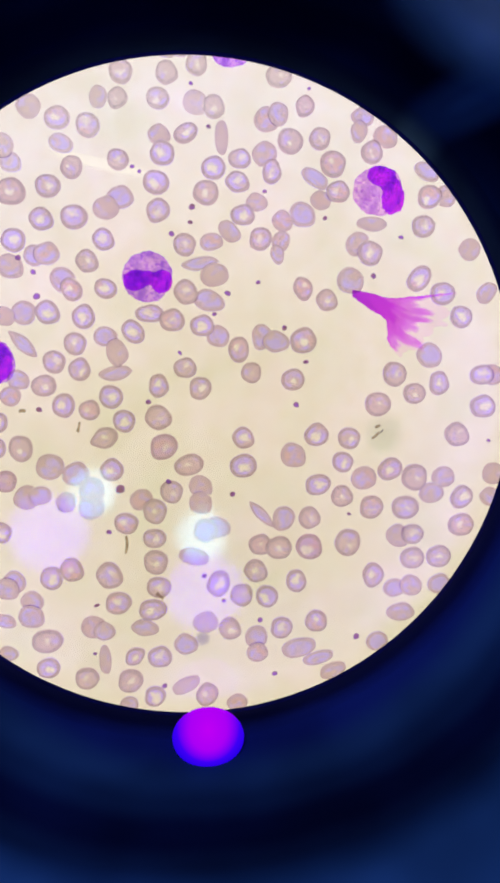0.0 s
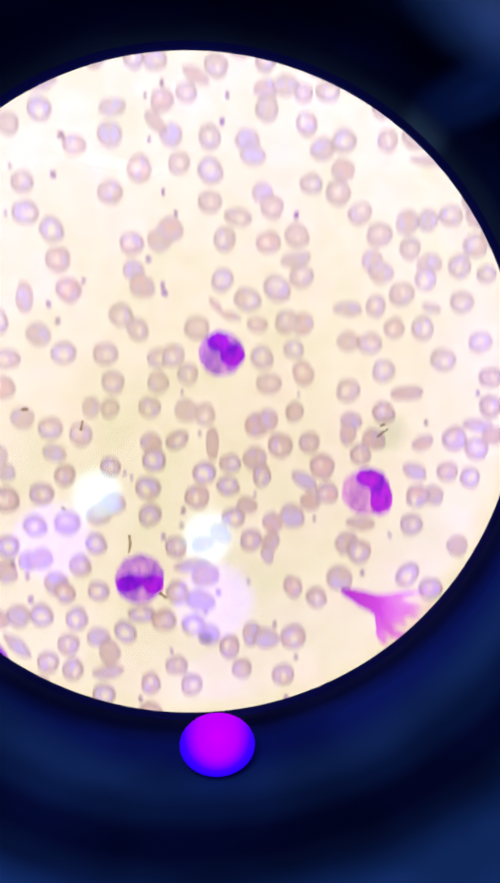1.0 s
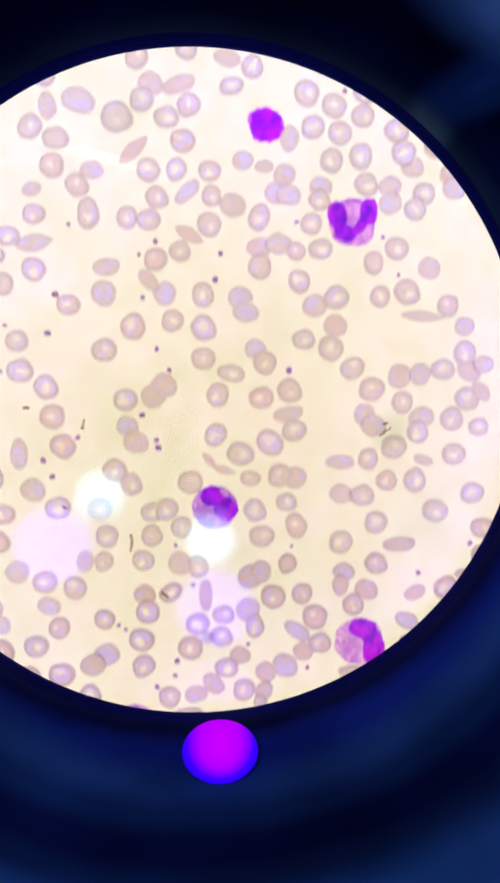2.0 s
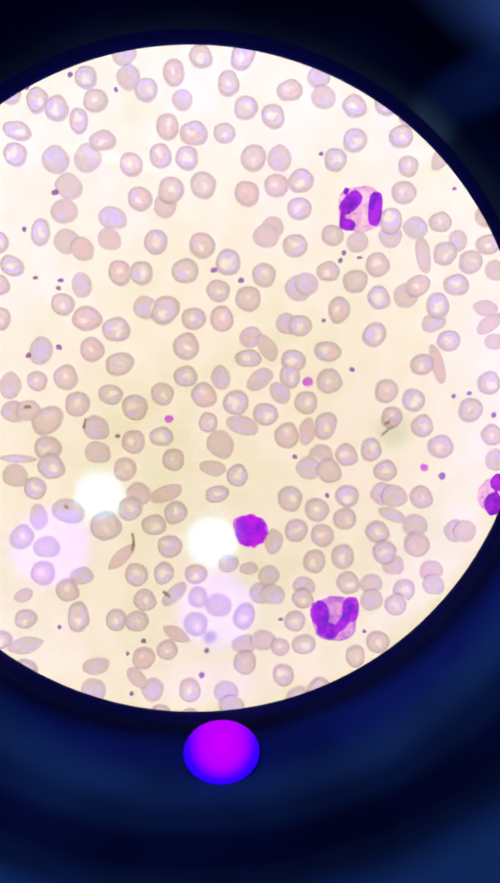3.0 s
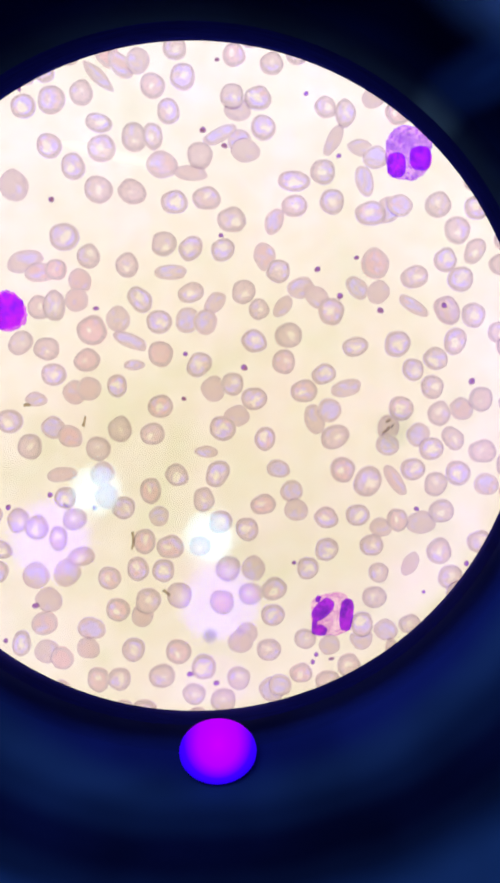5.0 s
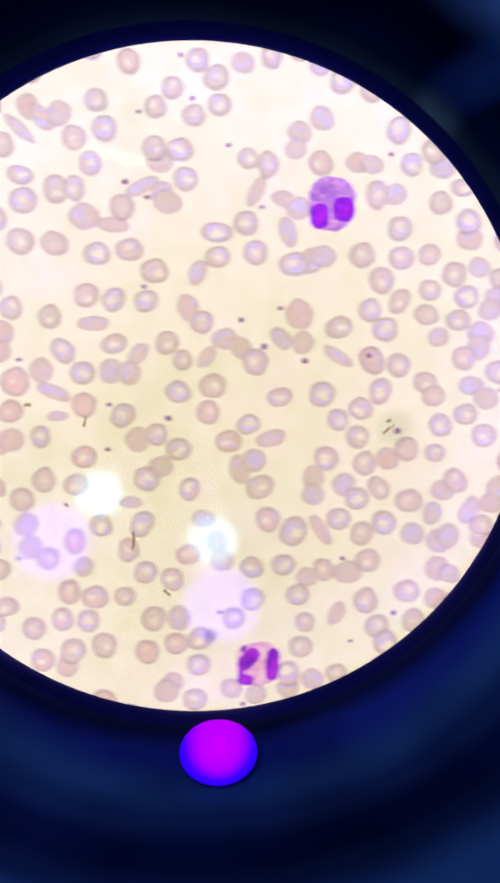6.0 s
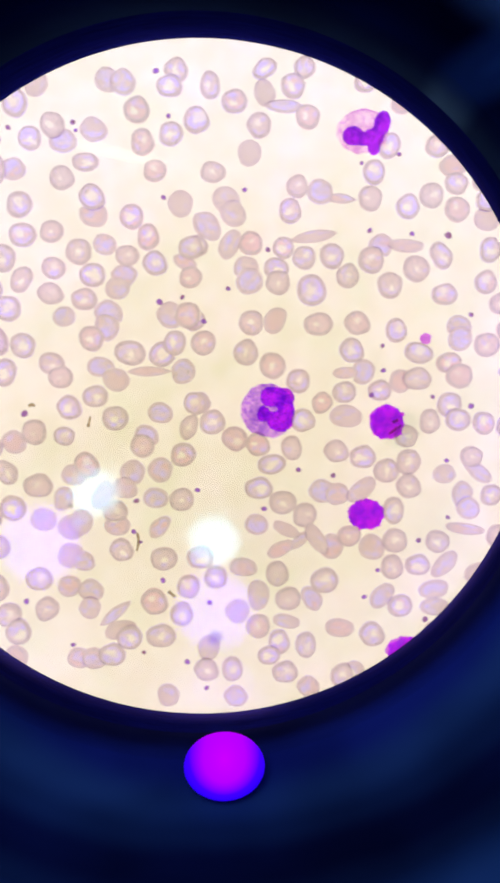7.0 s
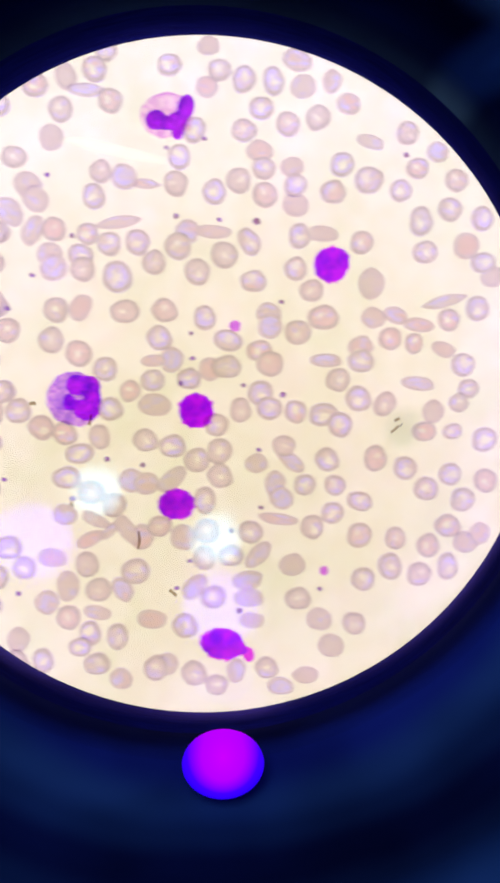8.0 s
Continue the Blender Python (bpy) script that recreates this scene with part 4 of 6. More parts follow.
cell("r", -72, -1456, 45, 34, 5)
cell("r", 16, -1457, 42, 39, 0)
cell("r", -31, -1434, 47, 44, 0)
cell("r", 56, -1487, 40, 39, 0)
cell("o", 116, -1485, 45, 32, 85)
cell("r", 87, -1455, 46, 43, 0)
cell("r", 142, -1442, 47, 44, 90)
cell("o", -234, -1427, 46, 38, 0)
cell("o", -211, -1429, 42, 36, -30)
cell("r", -179, -1412, 61, 44, -32)
cell("r", 94, -1408, 38, 32, 90)
cell("o", 153, -1403, 59, 34, 20)
cell("o", -97, -1399, 45, 43, 0)
cell("o", -95, -1357, 45, 39, 0)
cell("r", -34, -1375, 42, 41, 0)
cell("r", 14, -1384, 40, 36, 0)
cell("o", 115, -1370, 51, 46, 30)
cell("r", 34, -1344, 40, 39, 0)
cell("r", -179, -1364, 48, 44, 0)
cell("r", -174, -1333, 48, 44, 0)
cell("s", -230, -1347, 67, 15, 2)
cell("o", -235, -1318, 44, 40, 0)
cell("r", -202, -1296, 40, 39, 0)
cell("e", 102, -1329, 46, 27, 5)
cell("r", 144, -1316, 40, 39, 0)
cell("r", -49, -1328, 41, 41, 0)
cell("r", 109, -1284, 44, 30, -8)
cell("o", -26, -1285, 43, 41, 0)
cell("r", -41, -1259, 43, 41, 0)
cell("e", 21, -1285, 61, 28, -18)
cell("r", 37, -1252, 43, 40, 90)
cell("r", -83, -1230, 56, 52, 90)
cell("r", -0, -1231, 42, 39, 0)
cell("o", -146, -1256, 60, 42, 10)
cell("o", -197, -1246, 44, 32, 90)
cell("r", -226, -1212, 47, 38, -60)
cell("r", -184, -1194, 44, 40, 0)
cell("d", -61, -1385, 9, 8, 0)
cell("e", 183, -1482, 51, 32, -40)
cell("o", 218, -1459, 42, 34, 40)
cell("r", 235, -1487, 43, 36, 90)
cell("r", 303, -1479, 47, 43, 90)
cell("r", 263, -1442, 43, 40, 0)
cell("r", 193, -1422, 46, 40, 0)
cell("r", 230, -1385, 46, 44, 0)
cell("o", 265, -1392, 49, 30, 95)
cell("r", 297, -1402, 49, 41, -70)
cell("r", 403, -1462, 43, 42, 0)
cell("r", 413, -1416, 39, 39, 0)
cell("r", 451, -1446, 42, 41, 0)
cell("r", 467, -1401, 42, 39, 0)
cell("r", 500, -1365, 50, 40, 5)
cell("r", 552, -1429, 45, 43, 0)
cell("r", 584, -1476, 44, 40, 0)
cell("o", 289, -1348, 45, 44, 0)
cell("o", 270, -1328, 47, 42, 0)
cell("r", 304, -1323, 45, 43, 0)
cell("r", 334, -1351, 41, 40, 0)
cell("r", 377, -1360, 41, 39, 90)
cell("r", 403, -1323, 45, 36, 0)
cell("r", 236, -1275, 46, 45, 0)
cell("r", 336, -1279, 45, 39, 15)
cell("o", 400, -1282, 45, 43, 0)
cell("o", 419, -1278, 45, 43, 0)
cell("r", 467, -1276, 43, 41, 0)
cell("r", 283, -1255, 46, 41, 15)
cell("r", 332, -1239, 41, 41, 0)
cell("r", 247, -1219, 43, 41, 0)
cell("r", 293, -1210, 43, 41, 0)
cell("e", 416, -1245, 51, 23, 20)
cell("o", 457, -1226, 45, 41, 0)
cell("r", 390, -1215, 45, 39, 0)
cell("o", 529, -1216, 42, 40, 0)
cell("o", 546, -1215, 42, 38, 0)
cell("r", 591, -1385, 40, 38, 0)
cell("o", 598, -1341, 42, 34, 90)
cell("d", 244, -1348, 9, 9, 0)
cell("d", 301, -1280, 9, 9, 0)
cell("d", 550, -1458, 9, 8, 0)
cell("d", 522, -1453, 9, 8, 0)
cell("d", 504, -1313, 14, 13, 0)
cell("d", 594, -1420, 10, 10, 0)
cell("d", 343, -1499, 10, 9, 0)
cell("r", 27, -1193, 43, 42, 0)
cell("s", -56, -1176, 64, 25, -45)
cell("r", -191, -1149, 44, 42, 0)
cell("o", 207, -1200, 43, 35, 90)
cell("r", 279, -1164, 45, 39, 90)
cell("r", 329, -1172, 45, 42, 90)
cell("r", 339, -1125, 43, 41, 0)
cell("r", 403, -1179, 45, 43, 0)
cell("o", 418, -1157, 41, 39, 0)
cell("r", 460, -1192, 48, 45, 0)
cell("o", 487, -1144, 44, 39, 0)
cell("o", 491, -1120, 40, 38, 0)
cell("o", 380, -1123, 41, 35, 0)
cell("o", 381, -1094, 41, 39, 0)
cell("r", 439, -1111, 42, 39, 0)
cell("r", 424, -1085, 42, 39, 0)
cell("r", -197, -2111, 44, 42, 0)
cell("r", -164, -2068, 43, 43, 0)
cell("o", -152, -2148, 35, 26, 0)
cell("o", -87, -2160, 42, 40, 0)
cell("o", -63, -2166, 42, 40, 0)
cell("r", -16, -2171, 39, 35, 90)
cell("o", -124, -2100, 41, 39, 0)
cell("o", -96, -2085, 41, 39, 0)
cell("r", -12, -2097, 43, 43, 0)
cell("r", 43, -2089, 42, 40, 0)
cell("r", 57, -2136, 43, 41, 0)
cell("r", -49, -2064, 43, 42, 0)
cell("o", 13, -2206, 37, 18, 0)
cell("d", 97, -2149, 9, 8, 0)
cell("r", -23, -2773, 44, 39, 70)
cell("r", 78, -2812, 42, 40, 0)
cell("r", 139, -2791, 41, 41, 0)
cell("r", 211, -2750, 39, 38, 0)
cell("r", -88, -2756, 40, 35, 60)
cell("r", -130, -2689, 46, 34, 75)
cell("r", -91, -2714, 42, 37, 0)
cell("o", -162, -2676, 32, 28, 0)
cell("o", -26, -2716, 44, 39, 40)
cell("o", -4, -2699, 54, 30, 50)
cell("o", 24, -2706, 43, 40, 90)
cell("s", -41, -2680, 66, 23, 42)
cell("r", 85, -2728, 41, 38, 90)
cell("r", 183, -2719, 41, 36, 90)
cell("r", 98, -2682, 44, 43, 0)
cell("r", 48, -2667, 43, 42, 0)
cell("r", 180, -2652, 42, 41, 0)
cell("o", 189, -2632, 46, 41, 0)
cell("r", 223, -2650, 44, 42, 0)
cell("r", -69, -2653, 41, 40, 0)
cell("r", -118, -2641, 47, 46, 0)
cell("r", -164, -2630, 41, 41, 0)
cell("r", 74, -2626, 42, 39, 90)
cell("r", -41, -2605, 46, 31, 8)
cell("r", 17, -2583, 48, 44, 90)
cell("r", 48, -2585, 46, 33, 90)
cell("r", -123, -2567, 43, 41, 0)
cell("r", -37, -2564, 47, 46, 0)
cell("e", 159, -2589, 60, 24, -25)
cell("o", 192, -2580, 41, 37, 0)
cell("o", 202, -2564, 47, 41, 0)
cell("r", 126, -2555, 45, 43, 0)
cell("r", 232, -2602, 43, 41, 0)
cell("r", -84, -2534, 44, 41, 90)
cell("o", 63, -2539, 51, 47, 0)
cell("r", 253, -2795, 42, 39, 0)
cell("r", 284, -2768, 46, 41, -60)
cell("o", 328, -2792, 41, 34, 0)
cell("r", 289, -2724, 40, 39, 0)
cell("r", 246, -2706, 42, 35, 0)
cell("o", 461, -2705, 43, 41, 0)
cell("o", 423, -2681, 42, 38, 0)
cell("o", 417, -2654, 38, 35, 0)
cell("r", 337, -2637, 39, 35, 0)
cell("r", 370, -2628, 48, 35, 80)
cell("r", 459, -2631, 43, 42, 0)
cell("o", 522, -2633, 42, 35, 0)
cell("o", 547, -2630, 38, 33, 0)
cell("e", 351, -2584, 56, 24, -65)
cell("o", 398, -2571, 47, 28, 10)
cell("o", 422, -2556, 41, 41, 0)
cell("r", 555, -2580, 50, 39, 90)
cell("o", 585, -2581, 42, 38, 0)
cell("r", 333, -2531, 45, 41, 0)
cell("d", -104, -2731, 10, 10, 0)
cell("d", -167, -2691, 8, 8, 0)
cell("d", -170, -2657, 7, 7, 0)
cell("d", 131, -2597, 11, 11, 0)
cell("d", 167, -2572, 11, 9, 0)
cell("d", 155, -2711, 8, 7, 0)
cell("d", 225, -2804, 9, 8, 90)
cell("d", 244, -2734, 9, 8, 0)
cell("d", 304, -2659, 9, 8, 0)
cell("d", 360, -2558, 9, 8, 0)
cell("r", -43, -2497, 49, 45, 0)
cell("r", 13, -2494, 49, 40, 30)
cell("e", 111, -2526, 55, 26, 0)
cell("o", -182, -2502, 55, 46, 80)
cell("r", 83, -2478, 44, 42, 0)
cell("r", 137, -2485, 46, 41, 0)
cell("r", 179, -2450, 47, 45, 0)
cell("r", -101, -2419, 49, 48, 0)
cell("r", 65, -2409, 44, 41, 0)
cell("r", 110, -2402, 46, 37, -40)
cell("r", 164, -2400, 43, 37, -20)
cell("r", -61, -2387, 41, 39, 0)
cell("o", -166, -2378, 62, 37, -20)
cell("o", -140, -2360, 56, 32, -10)
cell("r", -115, -2365, 38, 34, 0)
cell("r", 3, -2373, 41, 40, 0)
cell("e", 76, -2362, 56, 25, 0)
cell("o", -76, -2347, 40, 40, 0)
cell("o", -82, -2315, 40, 40, 0)
cell("r", 199, -2330, 42, 41, 0)
cell("r", 110, -2328, 45, 35, -15)
cell("r", 24, -2316, 46, 39, 50)
cell("o", 150, -2311, 43, 31, -45)
cell("r", -144, -2302, 43, 38, 90)
cell("r", -119, -2305, 55, 36, 90)
cell("o", -13, -2283, 46, 39, 90)
cell("r", 56, -2279, 43, 42, 0)
cell("o", 104, -2282, 45, 41, 90)
cell("o", 134, -2279, 43, 41, 0)
cell("r", -57, -2264, 54, 48, 0)
cell("r", 225, -2301, 39, 33, 90)
cell("o", 235, -2389, 47, 39, 70)
cell("r", 258, -2365, 43, 39, 0)
cell("r", 284, -2515, 57, 34, 0)
cell("r", 285, -2474, 44, 38, 0)
cell("o", 251, -2448, 46, 31, -70)
cell("r", 349, -2482, 44, 42, 0)
cell("o", 404, -2517, 55, 30, 75)
cell("r", 415, -2463, 51, 44, 0)
cell("o", 446, -2470, 57, 42, -40)
cell("o", 465, -2477, 47, 36, 15)
cell("r", 531, -2479, 47, 43, -50)
cell("r", 595, -2524, 44, 43, 0)
cell("r", 599, -2475, 45, 42, 0)
cell("r", 647, -2481, 41, 37, 0)
cell("r", 565, -2437, 47, 46, 0)
cell("r", 649, -2421, 41, 37, 0)
cell("o", 424, -2379, 56, 46, 80)
cell("r", 596, -2402, 45, 36, -60)
cell("r", 545, -2386, 42, 40, 0)
cell("r", 492, -2357, 48, 40, -10)
cell("r", 572, -2354, 48, 42, 0)
cell("r", 643, -2379, 45, 36, 0)
cell("o", 297, -2337, 45, 39, 0)
cell("o", 325, -2321, 51, 35, 35)
cell("r", 349, -2298, 47, 46, 0)
cell("o", 393, -2338, 43, 33, 50)
cell("o", 430, -2331, 41, 39, 90)
cell("o", 266, -2306, 45, 25, -50)
cell("e", 491, -2308, 58, 23, 35)
cell("p", 550, -2301, 52, 44, 70)
cell("r", 596, -2293, 44, 42, 0)
cell("r", 276, -2257, 47, 45, 0)
cell("r", 565, -2248, 48, 40, -70)
cell("r", 643, -2263, 44, 38, 0)
cell("o", 665, -2341, 38, 34, 0)
cell("d", -121, -2480, 11, 9, 0)
cell("d", 325, -2369, 11, 10, 0)
cell("d", 364, -2324, 12, 11, 0)
cell("d", 434, -2300, 12, 11, 0)
cell("d", -50, -2301, 10, 8, 0)
cell("d", 392, -2389, 9, 8, 0)
cell("d", 545, -2309, 10, 10, 0)
cell("d", 161, -2424, 9, 8, 0)
cell("r", -176, -2243, 45, 38, -40)
cell("r", -133, -2233, 46, 38, 0)
cell("r", -66, -2214, 48, 37, -20)
cell("e", 7, -2247, 60, 25, 20)
cell("r", 58, -2225, 45, 43, 0)
cell("r", 123, -2207, 45, 41, -45)
cell("r", 217, -2247, 45, 39, 0)
cell("r", -122, -2190, 42, 40, 0)
cell("o", 148, -2166, 45, 43, 0)
cell("r", 180, -2174, 41, 39, 0)
cell("r", 217, -2149, 45, 41, 0)
cell("o", 187, -2119, 43, 39, 0)
cell("r", 163, -2098, 47, 43, 0)
cell("r", 391, -2238, 45, 35, -12)
cell("r", 464, -2243, 47, 45, 0)
cell("r", 531, -2218, 44, 39, 40)
cell("r", 268, -2212, 45, 39, 80)
cell("r", 492, -2199, 41, 37, 90)
cell("r", 337, -2191, 41, 37, -20)
cell("r", 526, -2169, 42, 41, 0)
cell("e", 376, -2167, 55, 29, -12)
cell("r", 303, -2162, 46, 41, 0)
cell("r", 612, -2148, 44, 43, 0)
cell("r", 662, -2141, 38, 32, 0)
cell("r", 472, -2132, 45, 43, 0)
cell("r", 539, -2123, 43, 42, 0)
cell("o", 578, -2131, 42, 40, 0)
cell("o", 322, -2114, 55, 36, 80)
cell("o", 347, -2129, 43, 41, 0)
cell("r", 357, -2083, 53, 41, -15)
cell("o", 450, -2098, 47, 39, 90)
cell("o", 449, -2069, 41, 39, 0)
cell("o", 503, -2086, 43, 41, 0)
cell("r", 526, -2062, 43, 42, 0)
cell("r", 564, -2080, 44, 37, 50)
cell("r", 617, -2057, 48, 44, 0)
cell("r", 236, -2080, 43, 36, 90)
cell("r", 371, -2026, 45, 44, 0)
cell("r", 415, -2005, 55, 49, -60)
cell("e", 463, -2007, 62, 25, 55)
cell("r", 494, -2026, 43, 41, 0)
cell("r", 535, -2000, 43, 43, 0)
cell("r", 574, -2019, 46, 44, 0)
cell("o", 625, -1999, 44, 40, 0)
cell("o", 659, -2035, 42, 34, 90)
cell("d", 200, -2202, 12, 11, 0)
cell("d", 100, -2225, 10, 8, 0)
cell("d", 596, -2179, 12, 12, 0)
cell("r", 545, -2752, 41, 41, 0)
cell("o", 625, -2719, 45, 38, 90)
cell("r", 591, -2687, 49, 40, -70)
cell("r", 614, -2631, 40, 39, 0)
cell("r", 651, -2653, 44, 40, 90)
cell("o", 668, -2627, 44, 40, 0)
cell("o", 718, -2646, 43, 42, 0)
cell("r", 704, -2594, 44, 32, 0)
cell("r", 665, -2568, 43, 39, 90)
cell("r", 714, -2537, 45, 43, 0)
cell("o", 716, -2510, 48, 43, 0)
cell("r", 779, -2506, 42, 41, 0)
cell("r", 806, -2473, 43, 39, 90)
cell("r", 691, -2448, 45, 43, 0)
cell("o", 734, -2460, 39, 36, 0)
cell("r", 771, -2442, 39, 37, 0)
cell("o", 765, -2409, 43, 40, -50)
cell("o", 754, -2388, 43, 36, 0)
cell("r", 817, -2430, 43, 41, 0)
cell("r", 713, -2410, 46, 40, -25)
cell("r", 699, -2370, 42, 40, 0)
cell("o", 739, -2347, 48, 44, 0)
cell("o", 735, -2323, 44, 44, 0)
cell("r", 710, -2305, 44, 42, 0)
cell("r", 774, -2281, 53, 44, 15)
cell("r", 828, -2279, 49, 42, -50)
cell("r", 658, -2240, 41, 39, 0)
cell("o", 725, -2257, 48, 35, 0)
cell("o", 750, -2236, 48, 38, 20)
cell("s", 805, -2250, 76, 17, 0)
cell("r", 715, -2208, 43, 39, 0)
cell("r", 748, -2171, 44, 44, 0)
cell("o", 824, -2180, 44, 36, 0)
cell("r", 671, -2189, 43, 41, 0)
cell("o", 800, -2141, 42, 38, 0)
cell("r", 793, -2124, 42, 40, 0)
cell("r", 699, -2092, 47, 41, 50)
cell("o", 677, -2075, 43, 37, 0)
cell("o", 776, -2079, 44, 42, 0)
cell("o", 763, -2052, 42, 37, 0)
cell("o", 823, -2083, 44, 42, 0)
cell("e", 725, -2040, 54, 33, -55)
cell("o", 815, -2035, 44, 36, 0)
cell("r", 746, -2013, 42, 40, 0)
cell("o", 749, -1989, 44, 38, 0)
cell("o", 671, -1985, 45, 43, 0)
cell("o", 688, -1995, 43, 43, 0)
cell("o", 821, -1985, 44, 29, -50)
cell("o", 670, -1937, 46, 43, 0)
cell("o", 692, -1927, 37, 35, 0)
cell("r", 756, -1946, 42, 40, 0)
cell("o", 667, -1884, 42, 37, 0)
cell("o", 703, -1876, 44, 40, 0)
cell("o", 701, -1846, 38, 38, 0)
cell("r", 468, -1937, 43, 37, 90)
cell("o", 510, -1932, 51, 43, 0)
cell("r", 546, -1952, 45, 43, 0)
cell("r", 543, -1881, 47, 45, 0)
cell("r", 616, -1897, 45, 43, 0)
cell("r", 628, -1845, 44, 40, 90)
cell("r", 564, -1834, 46, 44, 0)
cell("r", 579, -1805, 46, 44, 0)
cell("d", 579, -2648, 9, 8, 0)
cell("d", 684, -2658, 9, 9, 0)
cell("d", 689, -2645, 7, 6, 0)
cell("d", 782, -2030, 10, 9, 0)
cell("d", 824, -2366, 12, 11, 0)
cell("d", 777, -1977, 9, 9, 0)
cell("d", 593, -1858, 10, 10, 0)
cell("d", 502, -1956, 10, 9, 0)
cell("r", 376, -2802, 37, 37, 0)
cell("o", 422, -2809, 32, 26, 0)
cell("o", 457, -2790, 37, 34, 0)
cell("r", 495, -2765, 45, 41, 0)
cell("r", 910, -2720, 49, 32, 88)
cell("r", 950, -2695, 43, 41, 0)
cell("r", 1000, -2748, 42, 32, -35)
cell("o", 1000, -2710, 43, 37, 80)
cell("r", 1066, -2751, 39, 35, 90)
cell("r", 1047, -2721, 42, 41, 0)
cell("e", 1033, -2688, 61, 21, 0)
cell("r", 1072, -2672, 43, 40, 0)
cell("r", 887, -2664, 48, 41, 90)
cell("r", 991, -2657, 43, 41, -40)
cell("o", 975, -2612, 44, 40, 70)
cell("r", 914, -2580, 44, 35, 10)
cell("o", 937, -2533, 54, 43, 40)
cell("r", 1055, -2558, 39, 37, 0)
cell("o", 1093, -2550, 44, 43, 0)
cell("s", 1127, -2539, 52, 17, 5)
cell("r", 1043, -2518, 43, 39, 90)
cell("o", 948, -2512, 43, 43, 0)
cell("o", 904, -2492, 52, 43, 40)
cell("r", 1169, -2730, 42, 35, 0)
cell("o", 1230, -2696, 39, 34, 0)
cell("r", 1209, -2627, 47, 36, -70)
cell("r", 1291, -2627, 43, 38, -25)
cell("o", 1317, -2594, 43, 38, 0)
cell("r", 1324, -2566, 42, 36, 0)
cell("o", 1371, -2569, 40, 32, 0)
cell("r", 1184, -2583, 42, 39, 90)
cell("r", 1178, -2540, 42, 42, 0)
cell("r", 1282, -2546, 44, 42, 0)
cell("r", 1242, -2527, 42, 41, 0)
cell("r", 1326, -2523, 44, 42, 0)
cell("r", 1377, -2539, 40, 38, 0)
cell("o", 1377, -2508, 44, 42, 0)
cell("d", 967, -2552, 9, 8, 0)
cell("d", 1226, -2613, 8, 8, 0)
cell("d", 1163, -2598, 7, 7, 0)
cell("o", 942, -2462, 53, 34, -65)
cell("r", 977, -2464, 43, 39, 90)
cell("r", 884, -2459, 43, 38, 0)
cell("o", 969, -2423, 44, 40, 0)
cell("o", 975, -2401, 46, 44, 0)
cell("r", 1032, -2457, 38, 36, 0)
cell("r", 1020, -2422, 44, 38, 0)
cell("r", 1023, -2399, 44, 40, 0)
cell("s", 1083, -2476, 79, 21, -10)
cell("r", 1067, -2441, 42, 39, 0)
cell("r", 1114, -2444, 43, 43, 0)
cell("r", 1141, -2411, 42, 40, 0)
cell("r", 1080, -2387, 53, 52, 90)
cell("r", 978, -2332, 44, 42, 0)
cell("o", 1018, -2336, 48, 37, -70)
cell("r", 1092, -2330, 50, 41, 0)
cell("r", 1158, -2332, 46, 40, 0)
cell("r", 897, -2298, 44, 42, 90)
cell("r", 969, -2282, 45, 43, 0)
cell("r", 1014, -2260, 46, 45, 0)
cell("r", 1058, -2234, 43, 41, 0)
cell("r", 1149, -2286, 44, 42, 0)
cell("r", 883, -2336, 38, 34, 90)
cell("r", 1181, -2438, 47, 45, 0)
cell("o", 1197, -2462, 43, 39, 0)
cell("e", 1240, -2462, 62, 22, 5)
cell("r", 1300, -2446, 47, 37, 60)
cell("r", 1258, -2424, 47, 45, 0)
cell("r", 1213, -2396, 45, 44, 0)
cell("r", 1307, -2381, 43, 39, 0)
cell("r", 1378, -2402, 41, 39, 0)
cell("r", 1384, -2456, 42, 39, 90)
cell("o", 1422, -2460, 55, 27, 0)
cell("r", 1405, -2366, 41, 39, 0)
cell("r", 1425, -2321, 52, 45, 0)
cell("r", 1225, -2320, 42, 38, 90)
cell("o", 1333, -2326, 43, 41, 0)
cell("o", 1335, -2306, 43, 42, 0)
cell("r", 1382, -2296, 45, 44, 0)
cell("r", 1264, -2282, 52, 36, 10)
cell("r", 1317, -2265, 44, 38, 0)
cell("r", 1335, -2243, 49, 42, 0)
cell("e", 1430, -2249, 54, 24, 0)
cell("o", 1169, -2250, 44, 41, 90)
cell("o", 1138, -2248, 43, 21, 0)
cell("o", 1234, -2234, 42, 40, 0)
cell("r", 1262, -2238, 48, 42, 0)
cell("r", 1198, -2218, 39, 39, 0)
cell("d", 1006, -2454, 9, 9, 0)
cell("d", 939, -2389, 9, 8, 0)
cell("d", 898, -2334, 10, 9, 0)
cell("d", 1178, -2487, 9, 9, 0)
cell("d", 1250, -2482, 9, 8, 0)
cell("d", 1312, -2480, 13, 12, 0)
cell("d", 1354, -2347, 9, 8, 0)
cell("d", 1202, -2294, 8, 7, 90)
cell("d", 1204, -2252, 10, 8, 0)
cell("r", 889, -2197, 39, 39, 0)
cell("r", 912, -2164, 47, 41, -30)
cell("p", 950, -2136, 45, 43, 0)
cell("r", 989, -2126, 43, 41, 0)
cell("r", 1066, -2167, 43, 41, 90)
cell("r", 1099, -2197, 39, 35, 90)
cell("r", 1137, -2215, 41, 39, 0)
cell("o", 1140, -2174, 58, 39, 0)
cell("r", 1047, -2120, 43, 37, 80)
cell("r", 1013, -2092, 51, 35, -12)
